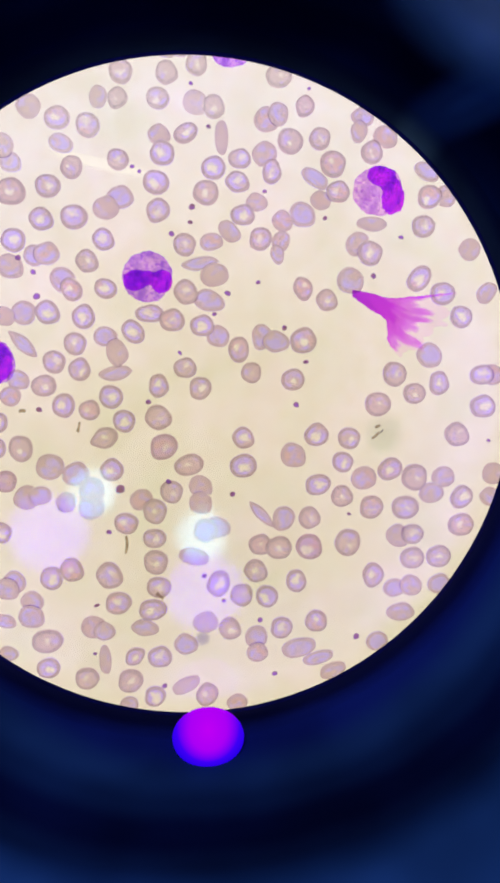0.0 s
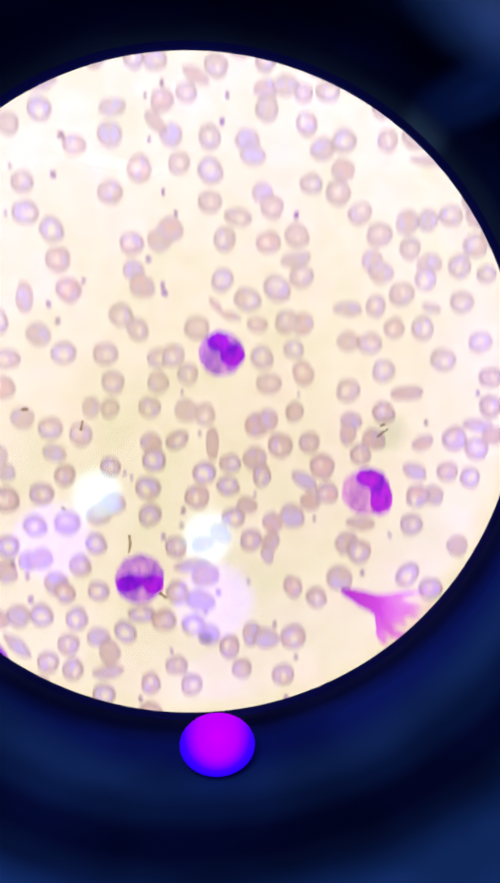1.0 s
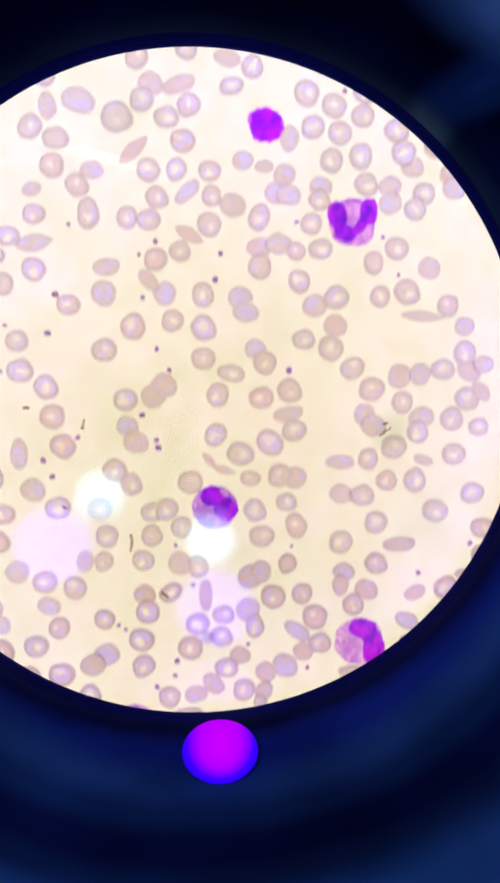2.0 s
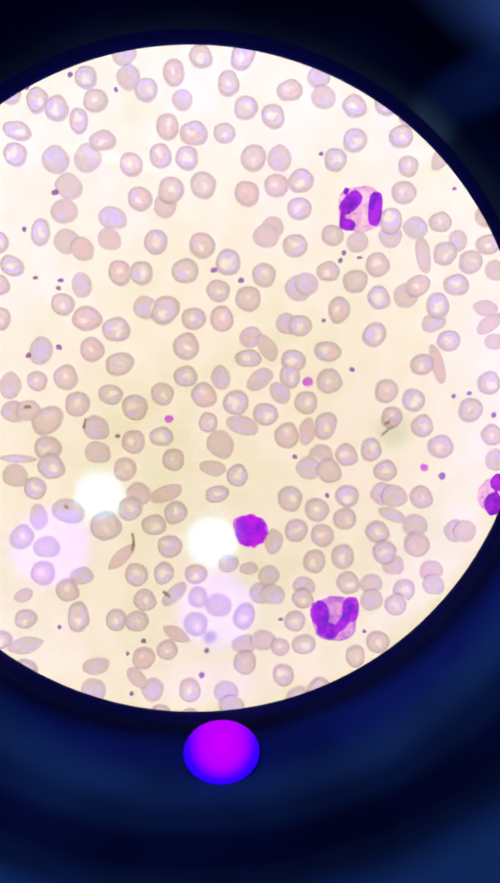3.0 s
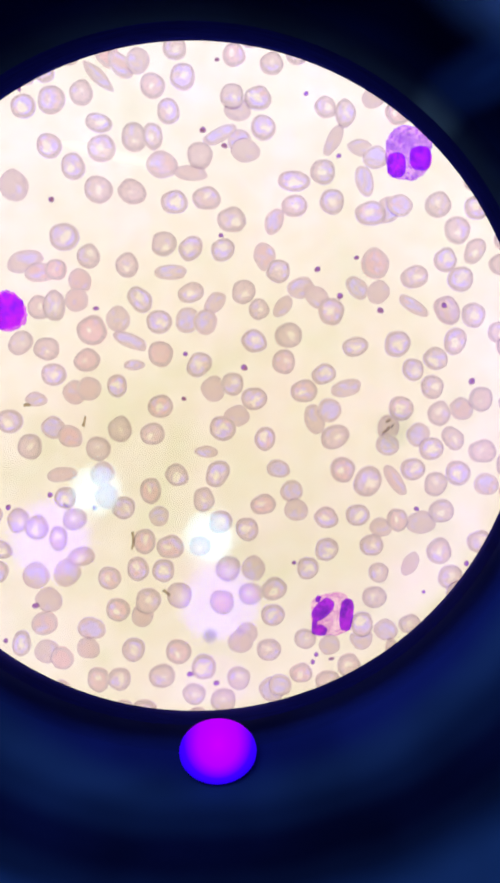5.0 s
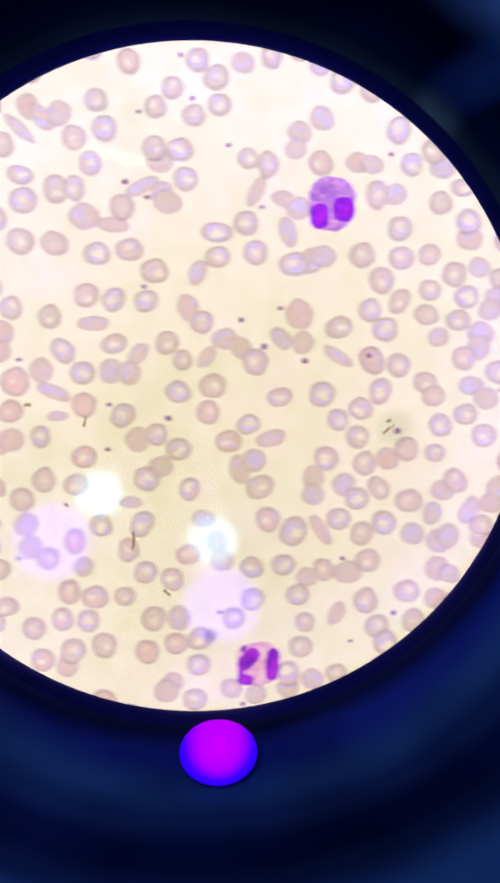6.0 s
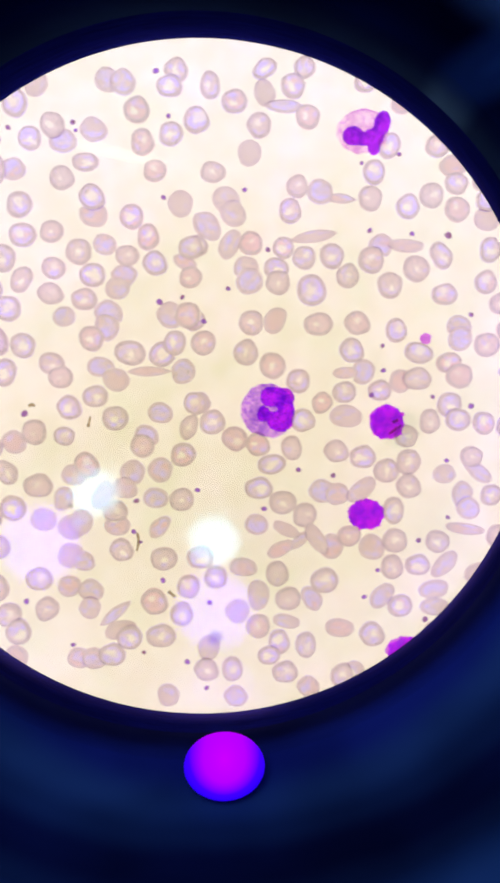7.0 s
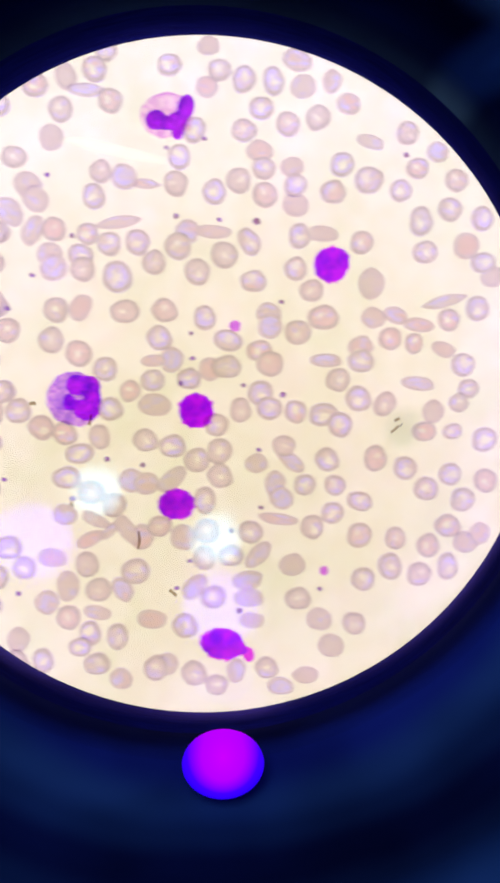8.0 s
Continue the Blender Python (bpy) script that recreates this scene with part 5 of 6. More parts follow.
cell("r", 1124, -2114, 45, 39, 0)
cell("r", 991, -2051, 47, 41, 0)
cell("r", 1032, -2026, 47, 43, 0)
cell("o", 1101, -2045, 47, 43, 0)
cell("o", 1126, -2040, 43, 39, 0)
cell("r", 1070, -2004, 43, 43, 0)
cell("o", 987, -1988, 41, 37, 0)
cell("e", 1038, -1979, 49, 23, 30)
cell("o", 1062, -1960, 41, 20, -40)
cell("e", 1028, -1945, 49, 25, -30)
cell("e", 1091, -1962, 60, 29, 60)
cell("o", 1116, -1949, 47, 43, 0)
cell("p", 1147, -1967, 43, 37, 0)
cell("r", 1170, -2104, 44, 43, 0)
cell("r", 1285, -2165, 42, 38, 90)
cell("r", 1244, -2140, 44, 39, 0)
cell("r", 1319, -2193, 46, 44, 0)
cell("r", 1334, -2168, 46, 40, 0)
cell("r", 1379, -2162, 42, 38, 90)
cell("r", 1426, -2157, 53, 40, 0)
cell("r", 1211, -2080, 45, 44, 0)
cell("r", 1249, -2095, 45, 45, 0)
cell("r", 1250, -2053, 45, 43, 0)
cell("e", 1168, -2047, 58, 33, -40)
cell("o", 1312, -2074, 38, 36, 0)
cell("r", 1359, -2104, 42, 36, 0)
cell("e", 1371, -2078, 57, 27, 35)
cell("o", 1344, -2039, 44, 38, 90)
cell("o", 1355, -2014, 42, 40, 0)
cell("r", 1395, -2037, 40, 37, 0)
cell("r", 1433, -2080, 43, 41, 0)
cell("r", 1224, -2011, 50, 37, 85)
cell("e", 1350, -1978, 67, 21, 8)
cell("r", 1408, -1964, 42, 42, 0)
cell("r", 1302, -1956, 44, 40, 0)
cell("r", 1227, -1958, 46, 43, 90)
cell("o", 1187, -1947, 47, 45, 0)
cell("r", 1443, -1988, 41, 38, 0)
cell("r", 1447, -2036, 38, 36, 0)
cell("d", 886, -2048, 10, 8, 0)
cell("d", 1000, -2015, 10, 9, 0)
cell("d", 1059, -2082, 10, 9, 90)
cell("d", 1119, -2072, 9, 9, 0)
cell("d", 1290, -2207, 8, 8, 0)
cell("d", 1357, -2191, 11, 10, 0)
cell("d", 1316, -2097, 9, 8, 0)
cell("d", 1320, -1998, 8, 8, 0)
cell("d", 1269, -1958, 10, 9, 0)
cell("d", 1184, -2210, 10, 9, 0)
cell("r", 891, -1932, 45, 43, 0)
cell("r", 917, -1897, 43, 39, 90)
cell("o", 964, -1914, 49, 33, 0)
cell("r", 1023, -1902, 45, 41, 90)
cell("o", 990, -1865, 54, 39, 80)
cell("r", 1042, -1858, 45, 43, 0)
cell("r", 1105, -1889, 49, 47, 0)
cell("o", 1083, -1858, 45, 35, 60)
cell("o", 954, -1837, 44, 41, 0)
cell("r", 990, -1810, 44, 42, 0)
cell("e", 1039, -1818, 48, 25, 10)
cell("r", 1026, -1781, 44, 40, 90)
cell("r", 1009, -1758, 40, 35, 0)
cell("r", 1073, -1776, 46, 38, 90)
cell("e", 1132, -1805, 52, 33, 3)
cell("o", 904, -1772, 44, 40, 90)
cell("r", 900, -1734, 44, 40, 0)
cell("r", 945, -1735, 44, 38, 90)
cell("r", 1037, -1728, 44, 42, 0)
cell("o", 951, -1686, 42, 38, 0)
cell("o", 1078, -1701, 40, 38, 0)
cell("r", 1138, -1719, 44, 44, 0)
cell("d", 906, -1852, 9, 9, 0)
cell("d", 900, -1701, 9, 9, 0)
cell("r", 1223, -1912, 44, 41, 90)
cell("r", 1268, -1915, 43, 40, 0)
cell("e", 1315, -1916, 57, 31, -50)
cell("o", 1206, -1861, 52, 35, -50)
cell("e", 1297, -1872, 55, 32, -5)
cell("o", 1299, -1841, 53, 32, 5)
cell("r", 1238, -1843, 44, 42, 0)
cell("o", 1374, -1898, 44, 42, 0)
cell("r", 1189, -1793, 46, 44, 0)
cell("o", 1157, -1726, 42, 38, 0)
cell("d", 1198, -1906, 9, 8, 0)
cell("d", 1175, -1859, 9, 8, 0)
cell("d", 1283, -1818, 11, 10, 90)
cell("o", 742, -2726, 43, 40, 0)
cell("o", 767, -2723, 45, 40, 90)
cell("r", 854, -2743, 42, 40, 0)
cell("r", 843, -2718, 42, 39, 0)
cell("r", 789, -2679, 46, 42, 0)
cell("r", 845, -2641, 41, 40, 0)
cell("r", 798, -2627, 43, 41, 90)
cell("r", 818, -2581, 40, 36, 0)
cell("o", 860, -2528, 44, 43, 0)
cell("d", 821, -2742, 10, 10, 0)
cell("d", 841, -2670, 8, 8, 0)
cell("d", 832, -2538, 9, 8, 0)
cell("r", 877, -2456, 45, 38, -15)
cell("o", 867, -2432, 42, 26, 25)
cell("r", 876, -2407, 40, 36, 0)
cell("o", 842, -2344, 46, 45, 0)
cell("r", 871, -2344, 46, 44, 0)
cell("r", 849, -2298, 44, 38, 90)
cell("o", 863, -2250, 46, 39, -60)
cell("d", 862, -2374, 9, 8, 90)
cell("r", 883, -2196, 41, 39, 0)
cell("r", 872, -2156, 47, 29, -75)
cell("r", 862, -2109, 45, 41, 0)
cell("r", 859, -2032, 42, 42, 0)
cell("r", 828, -1930, 46, 43, 0)
cell("d", 788, -1959, 7, 6, 0)
cell("s", 744, -1835, 66, 21, -40)
cell("o", 753, -1806, 57, 34, -15)
cell("r", 768, -1793, 44, 44, 0)
cell("r", 811, -1855, 48, 46, 0)
cell("r", 870, -1881, 44, 39, 90)
cell("r", 858, -1833, 42, 41, 0)
cell("r", 822, -1795, 50, 44, 0)
cell("o", 682, -1758, 43, 37, 0)
cell("o", 708, -1757, 43, 39, 0)
cell("r", 738, -1763, 45, 43, 0)
cell("o", 834, -1690, 41, 38, 90)
cell("d", 826, -1892, 11, 9, 90)
cell("d", 867, -1748, 10, 10, 0)
cell("d", 792, -1766, 8, 7, 0)
cell("d", 671, -1781, 9, 8, 0)
cell("r", 1414, -2649, 43, 41, 90)
cell("o", 1437, -2708, 37, 33, 90)
cell("o", 1465, -2672, 41, 34, 0)
cell("e", 1502, -2611, 47, 22, 15)
cell("r", 1455, -2574, 42, 41, 0)
cell("r", 1500, -2549, 49, 46, -50)
cell("r", 1440, -2529, 42, 42, 0)
cell("r", 1564, -2626, 41, 36, 90)
cell("o", 1615, -2596, 37, 34, 0)
cell("r", 1582, -2569, 40, 34, 0)
cell("r", 1648, -2550, 40, 38, 0)
cell("r", 1554, -2532, 40, 36, 90)
cell("r", 1589, -2482, 48, 42, 90)
cell("r", 1638, -2502, 42, 40, 0)
cell("r", 1693, -2487, 42, 38, 90)
cell("o", 1667, -2442, 46, 44, 0)
cell("r", 1597, -2431, 43, 40, 0)
cell("r", 1489, -2446, 41, 39, 0)
cell("r", 1696, -2414, 42, 37, 0)
cell("o", 1713, -2390, 39, 37, 0)
cell("o", 1506, -2378, 53, 45, 80)
cell("s", 1632, -2349, 79, 22, -15)
cell("r", 1688, -2337, 43, 41, 90)
cell("o", 1510, -2321, 40, 38, 0)
cell("o", 1548, -2325, 44, 28, 15)
cell("r", 1539, -2286, 42, 38, 0)
cell("o", 1588, -2309, 53, 25, 5)
cell("r", 1639, -2318, 39, 38, 0)
cell("r", 1580, -2278, 36, 32, 90)
cell("o", 1489, -2272, 42, 40, 0)
cell("r", 1490, -2248, 44, 42, 0)
cell("r", 1451, -2216, 43, 41, 90)
cell("e", 1631, -2268, 43, 25, 25)
cell("r", 1665, -2242, 43, 40, 0)
cell("e", 1588, -2210, 57, 25, 5)
cell("r", 1486, -2184, 46, 44, 0)
cell("r", 1675, -2201, 38, 34, 0)
cell("r", 1659, -2177, 36, 32, 0)
cell("r", 1531, -2175, 48, 35, -60)
cell("r", 1455, -2140, 45, 43, 0)
cell("o", 1615, -2162, 42, 38, 90)
cell("r", 1600, -2128, 42, 36, 0)
cell("r", 1649, -2128, 36, 27, -15)
cell("r", 1705, -2114, 45, 43, 0)
cell("r", 1516, -2082, 45, 42, 90)
cell("r", 1568, -2065, 42, 41, 0)
cell("r", 1646, -2054, 42, 38, 90)
cell("r", 1605, -2029, 44, 42, 90)
cell("r", 1490, -2008, 45, 35, 20)
cell("r", 1708, -2043, 43, 42, 0)
cell("r", 1669, -2010, 44, 42, 0)
cell("r", 1644, -1964, 48, 40, 0)
cell("r", 1490, -1949, 45, 44, 0)
cell("r", 1553, -1943, 40, 38, 90)
cell("r", 1610, -1930, 42, 41, 0)
cell("o", 1676, -1936, 47, 38, 0)
cell("o", 1700, -1951, 38, 38, 0)
cell("r", 1544, -1894, 48, 43, 80)
cell("r", 1595, -1880, 44, 42, 0)
cell("r", 1645, -1893, 47, 38, 90)
cell("r", 1497, -1872, 44, 41, 0)
cell("o", 1421, -1802, 46, 40, 0)
cell("r", 1482, -1794, 42, 40, 90)
cell("r", 1384, -1839, 44, 42, 0)
cell("d", 1563, -2591, 10, 9, 0)
cell("d", 1422, -1855, 9, 8, 0)
cell("r", 1204, -1709, 46, 44, 0)
cell("r", 1243, -1688, 42, 36, 0)
cell("o", 1277, -1713, 44, 34, 90)
cell("r", 1330, -1717, 42, 38, 0)
cell("o", 1354, -1684, 47, 32, 0)
cell("o", 1398, -1703, 48, 29, 0)
cell("o", 1442, -1755, 46, 42, 0)
cell("o", 1233, -2761, 38, 29, 0)
cell("r", 1251, -2723, 39, 37, 0)
cell("r", 1291, -2709, 46, 39, 90)
cell("r", 1340, -2707, 46, 37, 80)
cell("r", 1320, -2663, 41, 39, 0)
cell("r", 1364, -2638, 41, 41, 0)
cell("o", 1389, -2699, 44, 39, 0)
cell("o", 1379, -2741, 52, 35, 20)
cell("e", 1304, -1801, 44, 27, 10)


RANK = {"s": 0, "o": 1, "e": 2, "t": 3, "p": 4, "r": 5}


def pushed_out(m, co, covers):
    """Points of a cell that lie under, or beyond, a cell resting over its edge are drawn back to that cell's edge."""
    mid = m.translation
    done = [m @ Vector(v) for v in co]
    for x, y, a, b, turn in covers:
        c, s = math.cos(turn), math.sin(turn)
        a, b = a * UNIT * 0.99, b * UNIT * 0.99

        def local(dx, dy):
            return (dx * c + dy * s) / a, (-dx * s + dy * c) / b

        du, dq = local(mid.x - x * UNIT, mid.y + y * UNIT)
        n = math.hypot(du, dq)
        if n < 1e-6:
            continue
        du, dq = du / n, dq / n
        for w in done:
            u, q = local(w.x - x * UNIT, w.y + y * UNIT)
            along, off = u * du + q * dq, q * du - u * dq
            if abs(off) < 1:
                edge = math.sqrt(1 - off * off)
                if along < edge:
                    u, q = edge * du - off * dq, edge * dq + off * du
                    w.x, w.y = x * UNIT + u * a * c - q * b * s, -y * UNIT + u * a * s + q * b * c
    return done


pick = random.Random(5)
for n, (kind, x, y, a, b, turn) in enumerate(CELLS):
    i = pick.randrange(9)
    high = 0.0003 if kind == "d" else 0.0008 + 0.0004 * pick.random()
    m = Matrix.LocRotScale(plan(x, y), Euler((0, 0, turn)), (a * UNIT, b * UNIT, high))
    covers = []
    if kind != "d":
        for n2, (k2, x2, y2, a2, b2, t2) in enumerate(CELLS):
            if k2 != "d" and n2 != n and abs(x2 - x) < 70 and abs(y2 - y) < 70 and (RANK[k2], n2) > (RANK[kind], n) and math.hypot(x2 - x, y2 - y) < a + a2:
                covers.append((x2, y2, a2, b2, t2))
    co, uv, faces = FORMS[kind][i]
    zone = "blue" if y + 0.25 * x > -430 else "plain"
    if covers:
        inv = m.inverted()
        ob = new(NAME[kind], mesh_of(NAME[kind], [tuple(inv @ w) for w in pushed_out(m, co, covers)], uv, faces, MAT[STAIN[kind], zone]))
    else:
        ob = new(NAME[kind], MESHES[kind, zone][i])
    ob.parent = slide
    ob.matrix_basis = m


def ragged(bm, amount, seed, teeth=0.0):
    """Roughens an outline with small teeth."""
    for v in bm.verts:
        a = math.atan2(v.co.y, v.co.x)
        k = 1 + amount * (noise.noise(Vector((3.2 * math.cos(a), 3.2 * math.sin(a), seed * 9.7))) + 0.6 * noise.noise(Vector((8 * math.cos(a), 8 * math.sin(a), seed * 5.1))))
        k += teeth * (abs(math.sin(9 * a + 3 * noise.noise(Vector((2 * math.cos(a), 2 * math.sin(a), seed))))) - 0.5)
        v.co.x *= k
        v.co.y *= k
    return bm


def nucleus_mesh(lobes, seed, teeth, square=2.0, step=1.6):
    """Skin over lobes that flow into one another: a fine grid trimmed and drawn to their common outline."""
    def depth(x, y):
        total = 0.0
        for dx, dy, a, b, tw in lobes:
            c, s = math.cos(radians(tw)), math.sin(radians(tw))
            u, v = ((x - dx) * c + (y - dy) * s) / (a / 2), (-(x - dx) * s + (y - dy) * c) / (b / 2)
            total += math.exp(-5.0 * (abs(u) ** square + abs(v) ** square - 1))
        if total < 0.25:
            return total - 1
        an = math.atan2(y, x)
        return total - 1 + 0.9 * noise.noise(Vector((x * 0.07, y * 0.07, seed * 3.3))) + 0.5 * noise.noise(Vector((x * 0.22, y * 0.22, seed * 7.1))) + 9 * teeth * math.sin(11 * an + 3 * noise.noise(Vector((math.cos(an), math.sin(an), seed))))

    lo_x, hi_x = min(q[0] - max(q[2:4]) for q in lobes), max(q[0] + max(q[2:4]) for q in lobes)
    lo_y, hi_y = min(q[1] - max(q[2:4]) for q in lobes), max(q[1] + max(q[2:4]) for q in lobes)
    nx, ny = int((hi_x - lo_x) / step) + 1, int((hi_y - lo_y) / step) + 1
    bm, grid = bmesh.new(), {}
    inside = {(i, j) for i in range(nx + 1) for j in range(ny + 1) if depth(lo_x + i * step, lo_y + j * step) > 0}

    def corner(i, j):
        if (i, j) not in grid:
            x, y = lo_x + i * step, lo_y + j * step
            rim = sum((i + p, j + q) in inside for p in (-1, 0, 1) for q in (-1, 0, 1)) < 9
            if rim:
                for _ in range(3):
                    d, e = depth(x, y), 0.4
                    gx, gy = (depth(x + e, y) - d) / e, (depth(x, y + e) - d) / e
                    g = max(gx * gx + gy * gy, 0.02)
                    k = max(-step, min(step, -d / math.sqrt(g))) / math.sqrt(g)
                    x, y = x + gx * k, y + gy * k
            z = 0.0012 if rim else 0.0016 + 0.0004 * min(1.0, depth(x, y) / 8)
            grid[i, j] = bm.verts.new(plan(x, y, z))
        return grid[i, j]

    for i in range(nx):
        for j in range(ny):
            if sum(q in inside for q in ((i, j), (i + 1, j), (i + 1, j + 1), (i, j + 1))) >= 3:
                bm.faces.new((corner(i, j), corner(i, j + 1), corner(i + 1, j + 1), corner(i + 1, j)))
    bmesh.ops.recalc_face_normals(bm, faces=bm.faces)
    return bm


def white_cell(x, y, r, seed, lobes, cyto=None, nuc=None, squash=1.0, turn=0, wob=0.03, label="", square=2.0, teeth=0.05):
    """White blood cell: domed body with nucleus lobes (dx, dy, long, short, turn) in plan units; square above 2 makes body and lobes blockier."""
    toothed = nuc is NUCLEUS_MAGENTA
    bm = ragged(disc(r * UNIT, 0.0014, 96, wob, seed, 0.5, 5, squash), 0.07 if toothed else 0.05, seed, teeth if toothed else 0.0)
    if square > 2:
        for v in bm.verts:
            a = math.atan2(v.co.y, v.co.x)
            k = 0.95 / (abs(math.cos(a)) ** square + abs(math.sin(a)) ** square) ** (1 / square)
            v.co.x *= k
            v.co.y *= k
    body = part("white_blood_cell", bm, cyto or CYTO, slide, label or "white cell with a lobed violet nucleus")
    body.location = plan(x, y)
    body.rotation_euler = (0, 0, radians(-turn))
    back = Matrix.Rotation(radians(turn), 4, "Z")
    pit = part("nucleus", nucleus_mesh(lobes, seed, teeth if toothed else 0.0, square), nuc or NUCLEUS, body)
    pit.matrix_basis = back
    return body


white_cell(334, -331, 42.6, 1, [(5, -24, 50, 36, 8), (20, -10, 34, 30, 0), (26, 14, 40, 52, 12)], label="white cell with a horseshoe-shaped violet nucleus")
white_cell(-65, -181, 42.5, 2, [(-19, 7, 45, 36, -12), (3, 3, 26, 24, 0), (25, 9, 37, 40, 10)], CYTO_VIOLET, label="white cell with a two-lobed violet nucleus")
white_cell(-333, -33, 41.7, 3, [(5, 0, 70, 74, 0)], CYTO_VIOLET, label="white cell filled by a large round nucleus")
white_cell(79, -572, 38.7, 4, [(-6, -20, 36, 36, 0), (19, 3, 42, 42, 0)], CYTO_VIOLET, label="violet white cell with two dark round lobes")
white_cell(316, -1061, 42.0, 5, [(-27, -11, 34, 46, -8), (-13, 19, 38, 28, 20), (27, -17, 30, 46, 0), (13, 7, 18, 34, 35)], CYTO_DEEP, label="magenta white cell with a broken ring of violet lobes", square=2.3)
white_cell(353, -1771, 38.8, 6, [(-16, -10, 46, 26, -45), (26, 0, 24, 58, 5), (-22, 27, 28, 19, 14), (-24, -29, 9, 12, 30), (-30, 12, 9, 22, 10)], CYTO_PALE, NUCLEUS_DARK, label="pale pink white cell with separate violet lobes", square=3.0)
white_cell(167, -1220, 28.6, 7, [(0, 0, 54, 58, 0)], MAGENTA_BODY, NUCLEUS_MAGENTA, wob=0.12, teeth=0.06)
white_cell(603, -1278, 34.3, 8, [(0, -24, 30, 30, 0), (-8, 14, 34, 40, 0)], CYTO_PALE, NUCLEUS_DARK)
white_cell(478, -2564, 46.5, 9, [(-21, 22, 33, 42, 0), (20, 10, 38, 41, 0)], CYTO_VIOLET, squash=0.87, turn=90, label="violet white cell with two round magenta lobes", square=2.7)
white_cell(-198, -2295, 33.2, 10, [(0, 0, 62, 60, 0)], MAGENTA_BODY, NUCLEUS_MAGENTA, wob=0.05)
white_cell(1006, -2184, 45.6, 11, [(6, -24, 38, 34, 0), (27, -19, 36, 40, 0), (20, 18, 44, 36, 15), (-8, 6, 22, 26, 0), (39, -1, 14, 24, 0)], CYTO_VIOLET, label="large violet white cell with a cleft nucleus")
white_cell(1210, -2164, 29.1, 12, [(0, 0, 58, 58, 0)], MAGENTA_BODY, NUCLEUS_MAGENTA, wob=0.05)
white_cell(1176, -2005, 30.2, 13, [(0, 0, 61, 52, 0)], MAGENTA_BODY, NUCLEUS_MAGENTA, squash=0.87, wob=0.04)
white_cell(1164, -2649, 42.3, 14, [(17, 12, 34, 30, 0), (-17, 9, 36, 32, 0), (32, -12, 28, 40, 12), (24, 4, 24, 26, 0), (1, 15, 28, 20, 0), (18, 28, 20, 24, 0)], CYTO_PALE, NUCLEUS_DARK, squash=0.86, label="pale pink white cell with a curved dark nucleus")
white_cell(1438, -2409, 29.3, 15, [(0, 0, 60, 58, 0)], MAGENTA_BODY, NUCLEUS_MAGENTA, wob=0.05)
white_cell(1254, -1761, 38.4, 16, [(0, 0, 76, 54, 5), (44, 18, 20, 28, -20)], MAGENTA_BODY, NUCLEUS_MAGENTA, squash=0.70, turn=8, wob=0.07)


def large_platelet(x, y, r, seed):
    ob = part("large_platelet", ragged(disc(r * UNIT, 0.0006, 28, 0.08, seed, 0.5, 3), 0.12, seed), PLATELET_PINK, slide, "small pink-magenta platelet with a ragged edge")
    ob.location = plan(x, y)


large_platelet(266, -1478, 8.9, 3)
large_platelet(27, -1414, 7.4, 4)
large_platelet(1276, -2306, 9.6, 5)
large_platelet(1429, -1887, 7.8, 6)
large_platelet(472, -1328, 6.8, 7)


def torn_smear(tip, seed, mat):
    """Crushed cell: a narrow dense head that widens into a thin torn sheet with a ragged far edge and a few long threads."""
    na, nr = 110, 60
    LOW, HIGH = ((-1, 6), (32, 28), (58, 46), (64, 84), (90, 118)), ((-1, -6), (36, 0), (66, 7), (114, 4), (186, -4))

    def along(line, s):
        s = max(0.0, s) * (len(line) - 1)
        k = min(int(s), len(line) - 2)
        u = s - k
        p0, p1, p2, p3 = (line[min(max(k + d, 0), len(line) - 1)] for d in (-1, 0, 1, 2))
        return tuple(0.5 * (2 * b + (c - a) * u + (2 * a - 5 * b + 4 * c - d) * u * u + (3 * b - a - 3 * c + d) * u ** 3) for a, b, c, d in zip(p0, p1, p2, p3))

    co, uv, faces = [], [], []
    for i in range(na + 1):
        f = i / na
        tear = noise.noise(Vector((f * 6, 0, seed))) * 0.10 + noise.noise(Vector((f * 24, 3, seed))) * 0.03
        thread = 0.16 * math.exp(-((f - 0.985) / 0.015) ** 2) + 0.10 * math.exp(-((f - 0.62) / 0.03) ** 2)
        for j in range(nr + 1):
            g = j / nr
            s = min(1.0, g * (0.93 + tear + thread))
            low, high = along(LOW, s), along(HIGH, s)
            swell = 4 * f * (1 - f) * s * s
            x = low[0] + (high[0] - low[0]) * f + 20 * swell
            y = low[1] + (high[1] - low[1]) * f + 14 * swell
            edge = 1.6 if 0 < i < na else 3.0
            x += edge * noise.noise(Vector((x * 0.11, y * 0.11, seed)))
            y += edge * noise.noise(Vector((x * 0.13, y * 0.13, seed + 4)))
            z = 0.0005 + 0.0004 * (1 - g) * abs(math.sin(f * 40 + 2 * g))
            co.append(tuple(plan(tip[0] + x, tip[1] + y, z)))
            uv.append((g, f))
    for i in range(na):
        for j in range(nr):
            p = i * (nr + 1) + j
            faces.append((p, p + 1, p + nr + 2, p + nr + 1))
    ob = new("smudge_cell", mesh_of("smudge_cell", co, uv, faces, mat))
    ob.parent = slide
    return tagged(ob, "crushed magenta smudge cell torn into a fan")


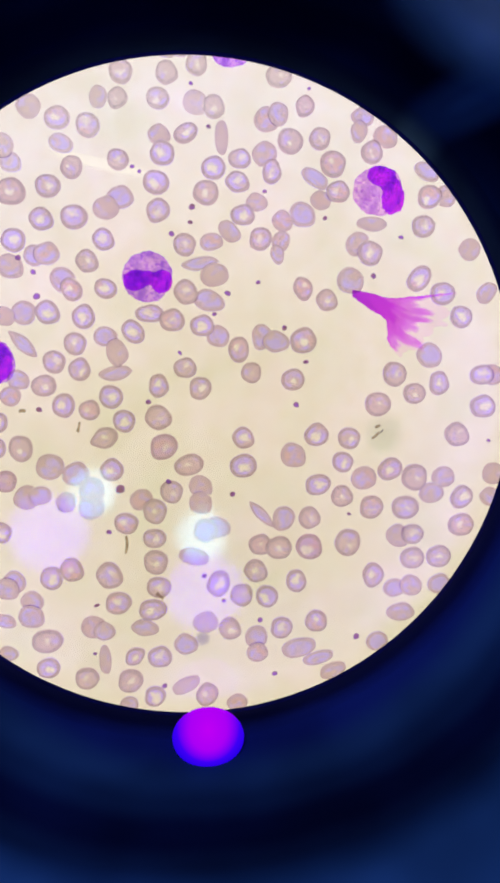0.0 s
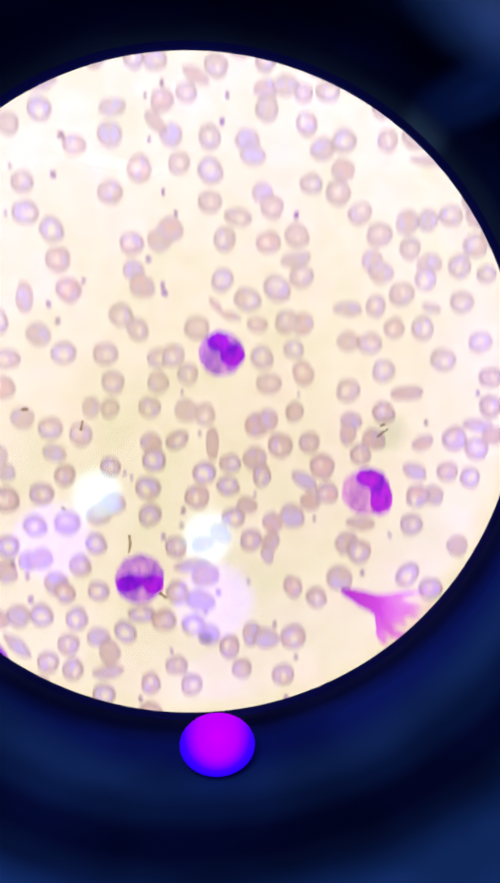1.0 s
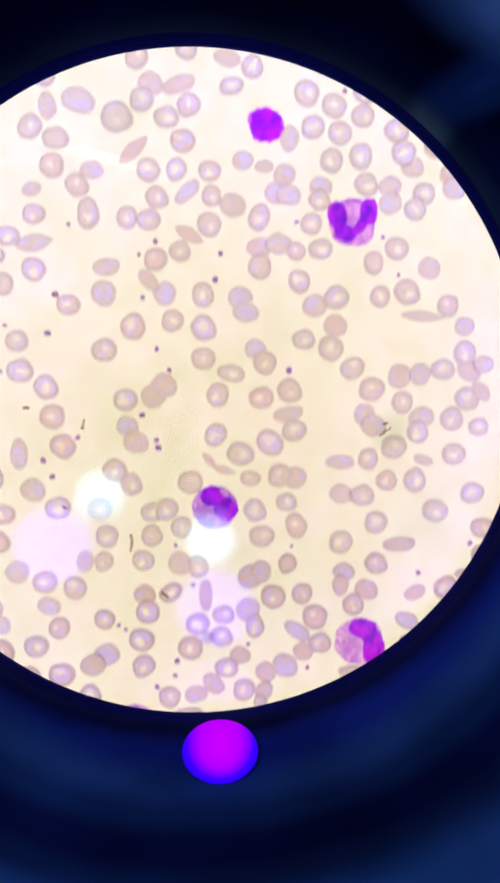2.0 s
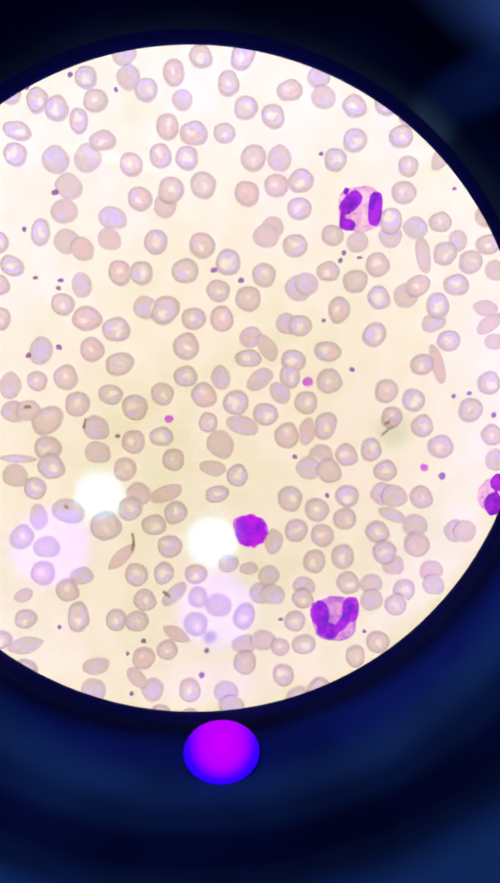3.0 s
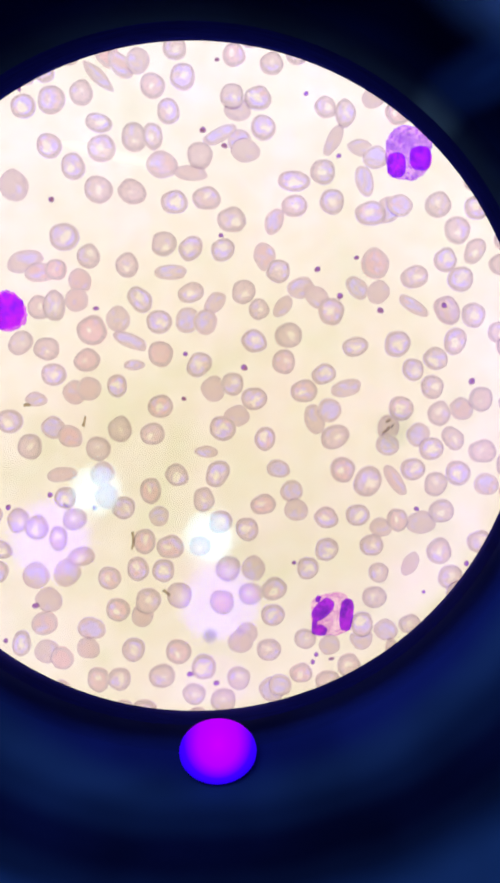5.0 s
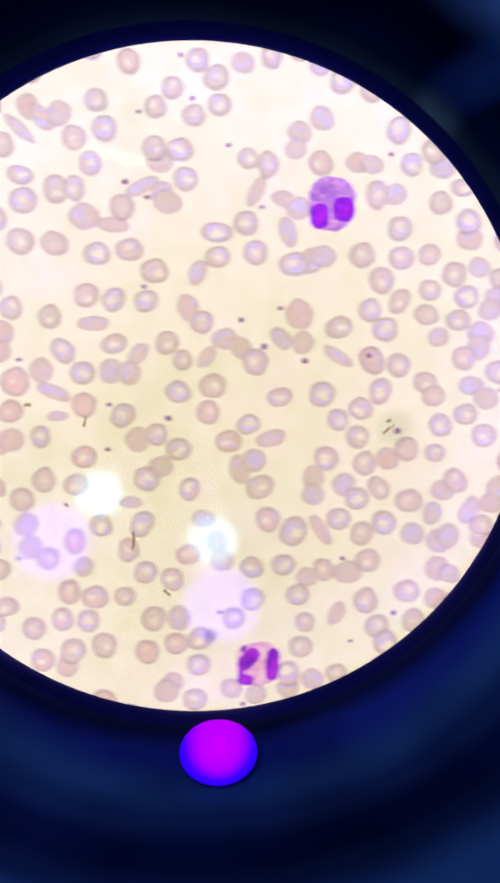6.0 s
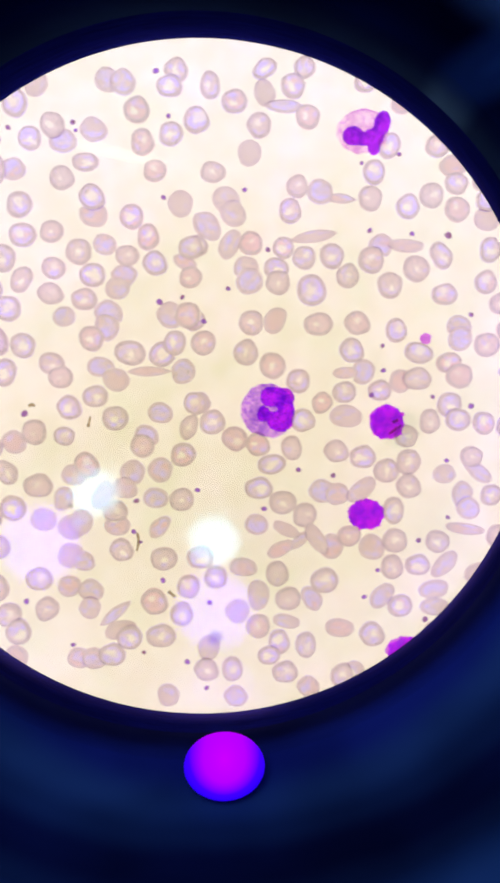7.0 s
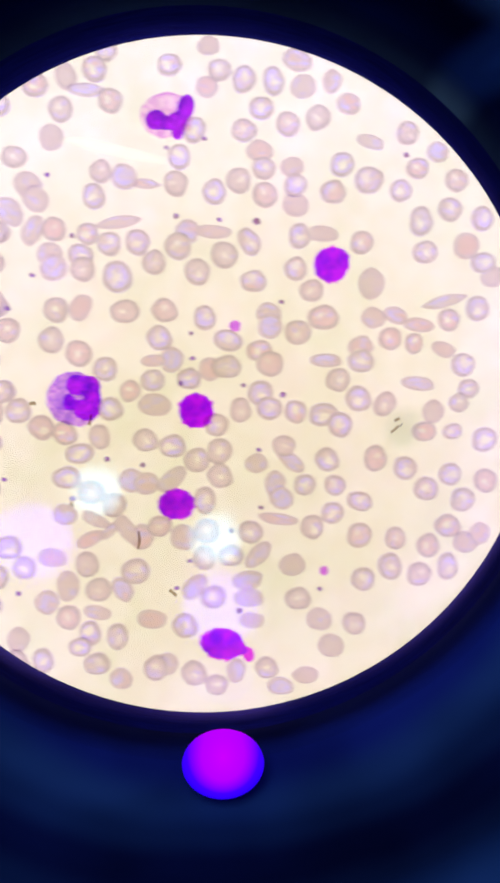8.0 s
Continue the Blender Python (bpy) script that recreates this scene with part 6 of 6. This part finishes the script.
def threaded(name):
    """Magenta stain, dense at the head, thinning into streaks along the tear."""
    m, nt, out = material(name)
    uv = nt.nodes.new("ShaderNodeUVMap")
    sep = nt.nodes.new("ShaderNodeSeparateXYZ")
    nt.links.new(uv.outputs[0], sep.inputs[0])

    def streak_noise(scale, detail):
        mp = nt.nodes.new("ShaderNodeMapping")
        mp.inputs["Scale"].default_value = scale
        nt.links.new(uv.outputs[0], mp.inputs[0])
        n = node(nt, "ShaderNodeTexNoise", Scale=1.0, Detail=detail)
        nt.links.new(mp.outputs[0], n.inputs["Vector"])
        return maths(nt, "SUBTRACT", n.outputs["Fac"], 0.5)

    far = maths(nt, "ADD", maths(nt, "MULTIPLY", sep.outputs[0], 0.86), maths(nt, "MULTIPLY", sep.outputs[1], maths(nt, "MULTIPLY", sep.outputs[0], 0.16)))
    fade = maths(nt, "ADD", far, maths(nt, "ADD", maths(nt, "MULTIPLY", streak_noise((4.0, 9.0, 1.0), 4.0), 0.55), maths(nt, "MULTIPLY", streak_noise((5.0, 5.0, 1.0), 2.0), 0.45)), True)
    end = maths(nt, "MULTIPLY", maths(nt, "POWER", sep.outputs[0], 8.0), 0.28)
    fade = maths(nt, "ADD", fade, end, True)
    col = ramp(nt, fade, [(0.0, (0.52, 0.03, 0.94)), (0.46, (0.66, 0.05, 1.05)), (0.64, (0.77, 0.13, 1.10)), (0.87, (0.85, 0.29, 1.14)), (0.94, (0.93, 0.54, 1.12)), (1.0, (1.0, 0.86, 1.03))])
    tr = nt.nodes.new("ShaderNodeBsdfTransparent")
    nt.links.new(col, tr.inputs[0])
    nt.links.new(tr.outputs[0], out.inputs[0])
    return m


torn_smear((291, -155), 4, threaded("threaded_magenta"))


# ---- motion ----
SLIDE_PATH = (
    (0.0, 0.0, 0.0),
    (0.2, 0.0, 0.5),
    (0.4, -1.0, 11.0),
    (0.5, -3.2, 30.2),
    (0.6, -9.0, 74.5),
    (0.7, -9.6, 131.8),
    (0.8, -16.9, 260.9),
    (1.0, -23.3, 525.9),
    (1.1, -22.5, 601.0),
    (1.2, -26.8, 622.2),
    (1.5, -26.0, 630.4),
    (1.7, -29.6, 667.6),
    (2.8, -64.4, 1372.6),
    (3.0, -67.8, 1484.2),
    (3.2, -68.1, 1488.4),
    (3.5, -72.9, 1516.1),
    (3.6, -74.6, 1559.6),
    (3.7, -77.2, 1598.3),
    (4.0, -82.3, 1672.2),
    (4.2, -81.0, 1760.0),
    (4.3, -87.0, 1872.0),
    (4.4, -106.3, 2068.6),
    (4.5, -103.8, 2129.5),
    (4.6, -109.1, 2140.4),
    (4.7, -111.2, 2149.0),
    (5.8, -132.0, 2279.2),
    (5.9, -159.1, 2277.1),
    (6.0, -243.0, 2274.0),
    (6.2, -291.7, 2273.7),
    (6.4, -310.6, 2273.8),
    (6.5, -324.5, 2273.7),
    (6.6, -369.6, 2274.7),
    (6.7, -518.7, 2267.0),
    (6.8, -703.2, 2254.9),
    (6.9, -836.9, 2246.5),
    (7.0, -888.1, 2242.5),
    (7.2, -916.9, 2239.8),
    (7.4, -929.0, 2239.0),
    (7.5, -939.2, 2241.4),
    (7.7, -1002.6, 2234.1),
    (7.9, -1152.5, 2228.7),
    (8.0, -1215.5, 2225.5),
)


def motions():
    walk(slide, [(t, pose(x * UNIT, -y * UNIT, 0)) for t, x, y in SLIDE_PATH])

    # lamps drift so that their mirror images fit the camera's view
    walk(added_white_lamp, [
        (0, pose(-0.1569, -0.1423, 1.145)),
        (1.5, pose(-0.1538, -0.1488, 1.145)),
        (3.5, pose(-0.1582, -0.1516, 1.145)),
        (4.5, pose(-0.1622, -0.1465, 1.145)),
        (6, pose(-0.1572, -0.1513, 1.145)),
        (6.5, pose(-0.1521, -0.1561, 1.145)),
        (7, pose(-0.1711, -0.1481, 1.145)),
        (8, pose(-0.1711, -0.1481, 1.145)),
    ])
    walk(added_white_lamp_low, [
        (0, pose(-0.0002, -0.2040, 1.145)),
        (1.5, pose(0.0039, -0.2112, 1.145)),
        (3.5, pose(0.0035, -0.2189, 1.145)),
        (4.5, pose(-0.0016, -0.2153, 1.145)),
        (6, pose(0.0032, -0.2189, 1.145)),
        (6.5, pose(0.0080, -0.2226, 1.145)),
        (7, pose(-0.0026, -0.2184, 1.145)),
        (8, pose(-0.0026, -0.2184, 1.145)),
    ])
    walk(added_violet_lamp, [
        (0, pose(-0.2180, -0.2000, 1.145)),
        (1.5, pose(-0.2184, -0.2187, 1.145)),
        (3.5, pose(-0.2285, -0.2248, 1.145)),
        (4.5, pose(-0.2285, -0.2164, 1.145)),
        (6, pose(-0.2258, -0.2196, 1.145)),
        (6.5, pose(-0.2232, -0.2228, 1.145)),
        (7, pose(-0.2489, -0.2213, 1.145)),
        (8, pose(-0.2625, -0.2213, 1.145)),
    ])
    walk(added_violet_lamp_low, [
        (0, pose(0.0044, -0.2882, 1.145)),
        (1.5, pose(0.0125, -0.3103, 1.145)),
        (3.5, pose(0.0097, -0.3198, 1.145)),
        (4.5, pose(0.0127, -0.3113, 1.145)),
        (6, pose(0.0159, -0.3154, 1.145)),
        (6.5, pose(0.0191, -0.3195, 1.145)),
        (7, pose(-0.0006, -0.3225, 1.145)),
        (8, pose(0.0054, -0.3225, 1.145)),
    ])
    # shifted and brought nearer to fit its place and size in the view
    walk(ghost, [
        (0, pose(0.00572, -0.03496, 0.15142)),
        (1, pose(0.00627, -0.03437, 0.15308)),
        (1.5, pose(0.00639, -0.03490, 0.15272)),
        (3.5, pose(0.00638, -0.03499, 0.15236)),
        (4.5, pose(0.00609, -0.03452, 0.15262)),
        (6, pose(0.00609, -0.03452, 0.15282)),
        (6.5, pose(0.00675, -0.03458, 0.15422)),
        (7, pose(0.00624, -0.03448, 0.15363)),
        (7.5, pose(0.00632, -0.03438, 0.15303)),
        (8, pose(0.00606, -0.03399, 0.15406)),
    ])


motions()
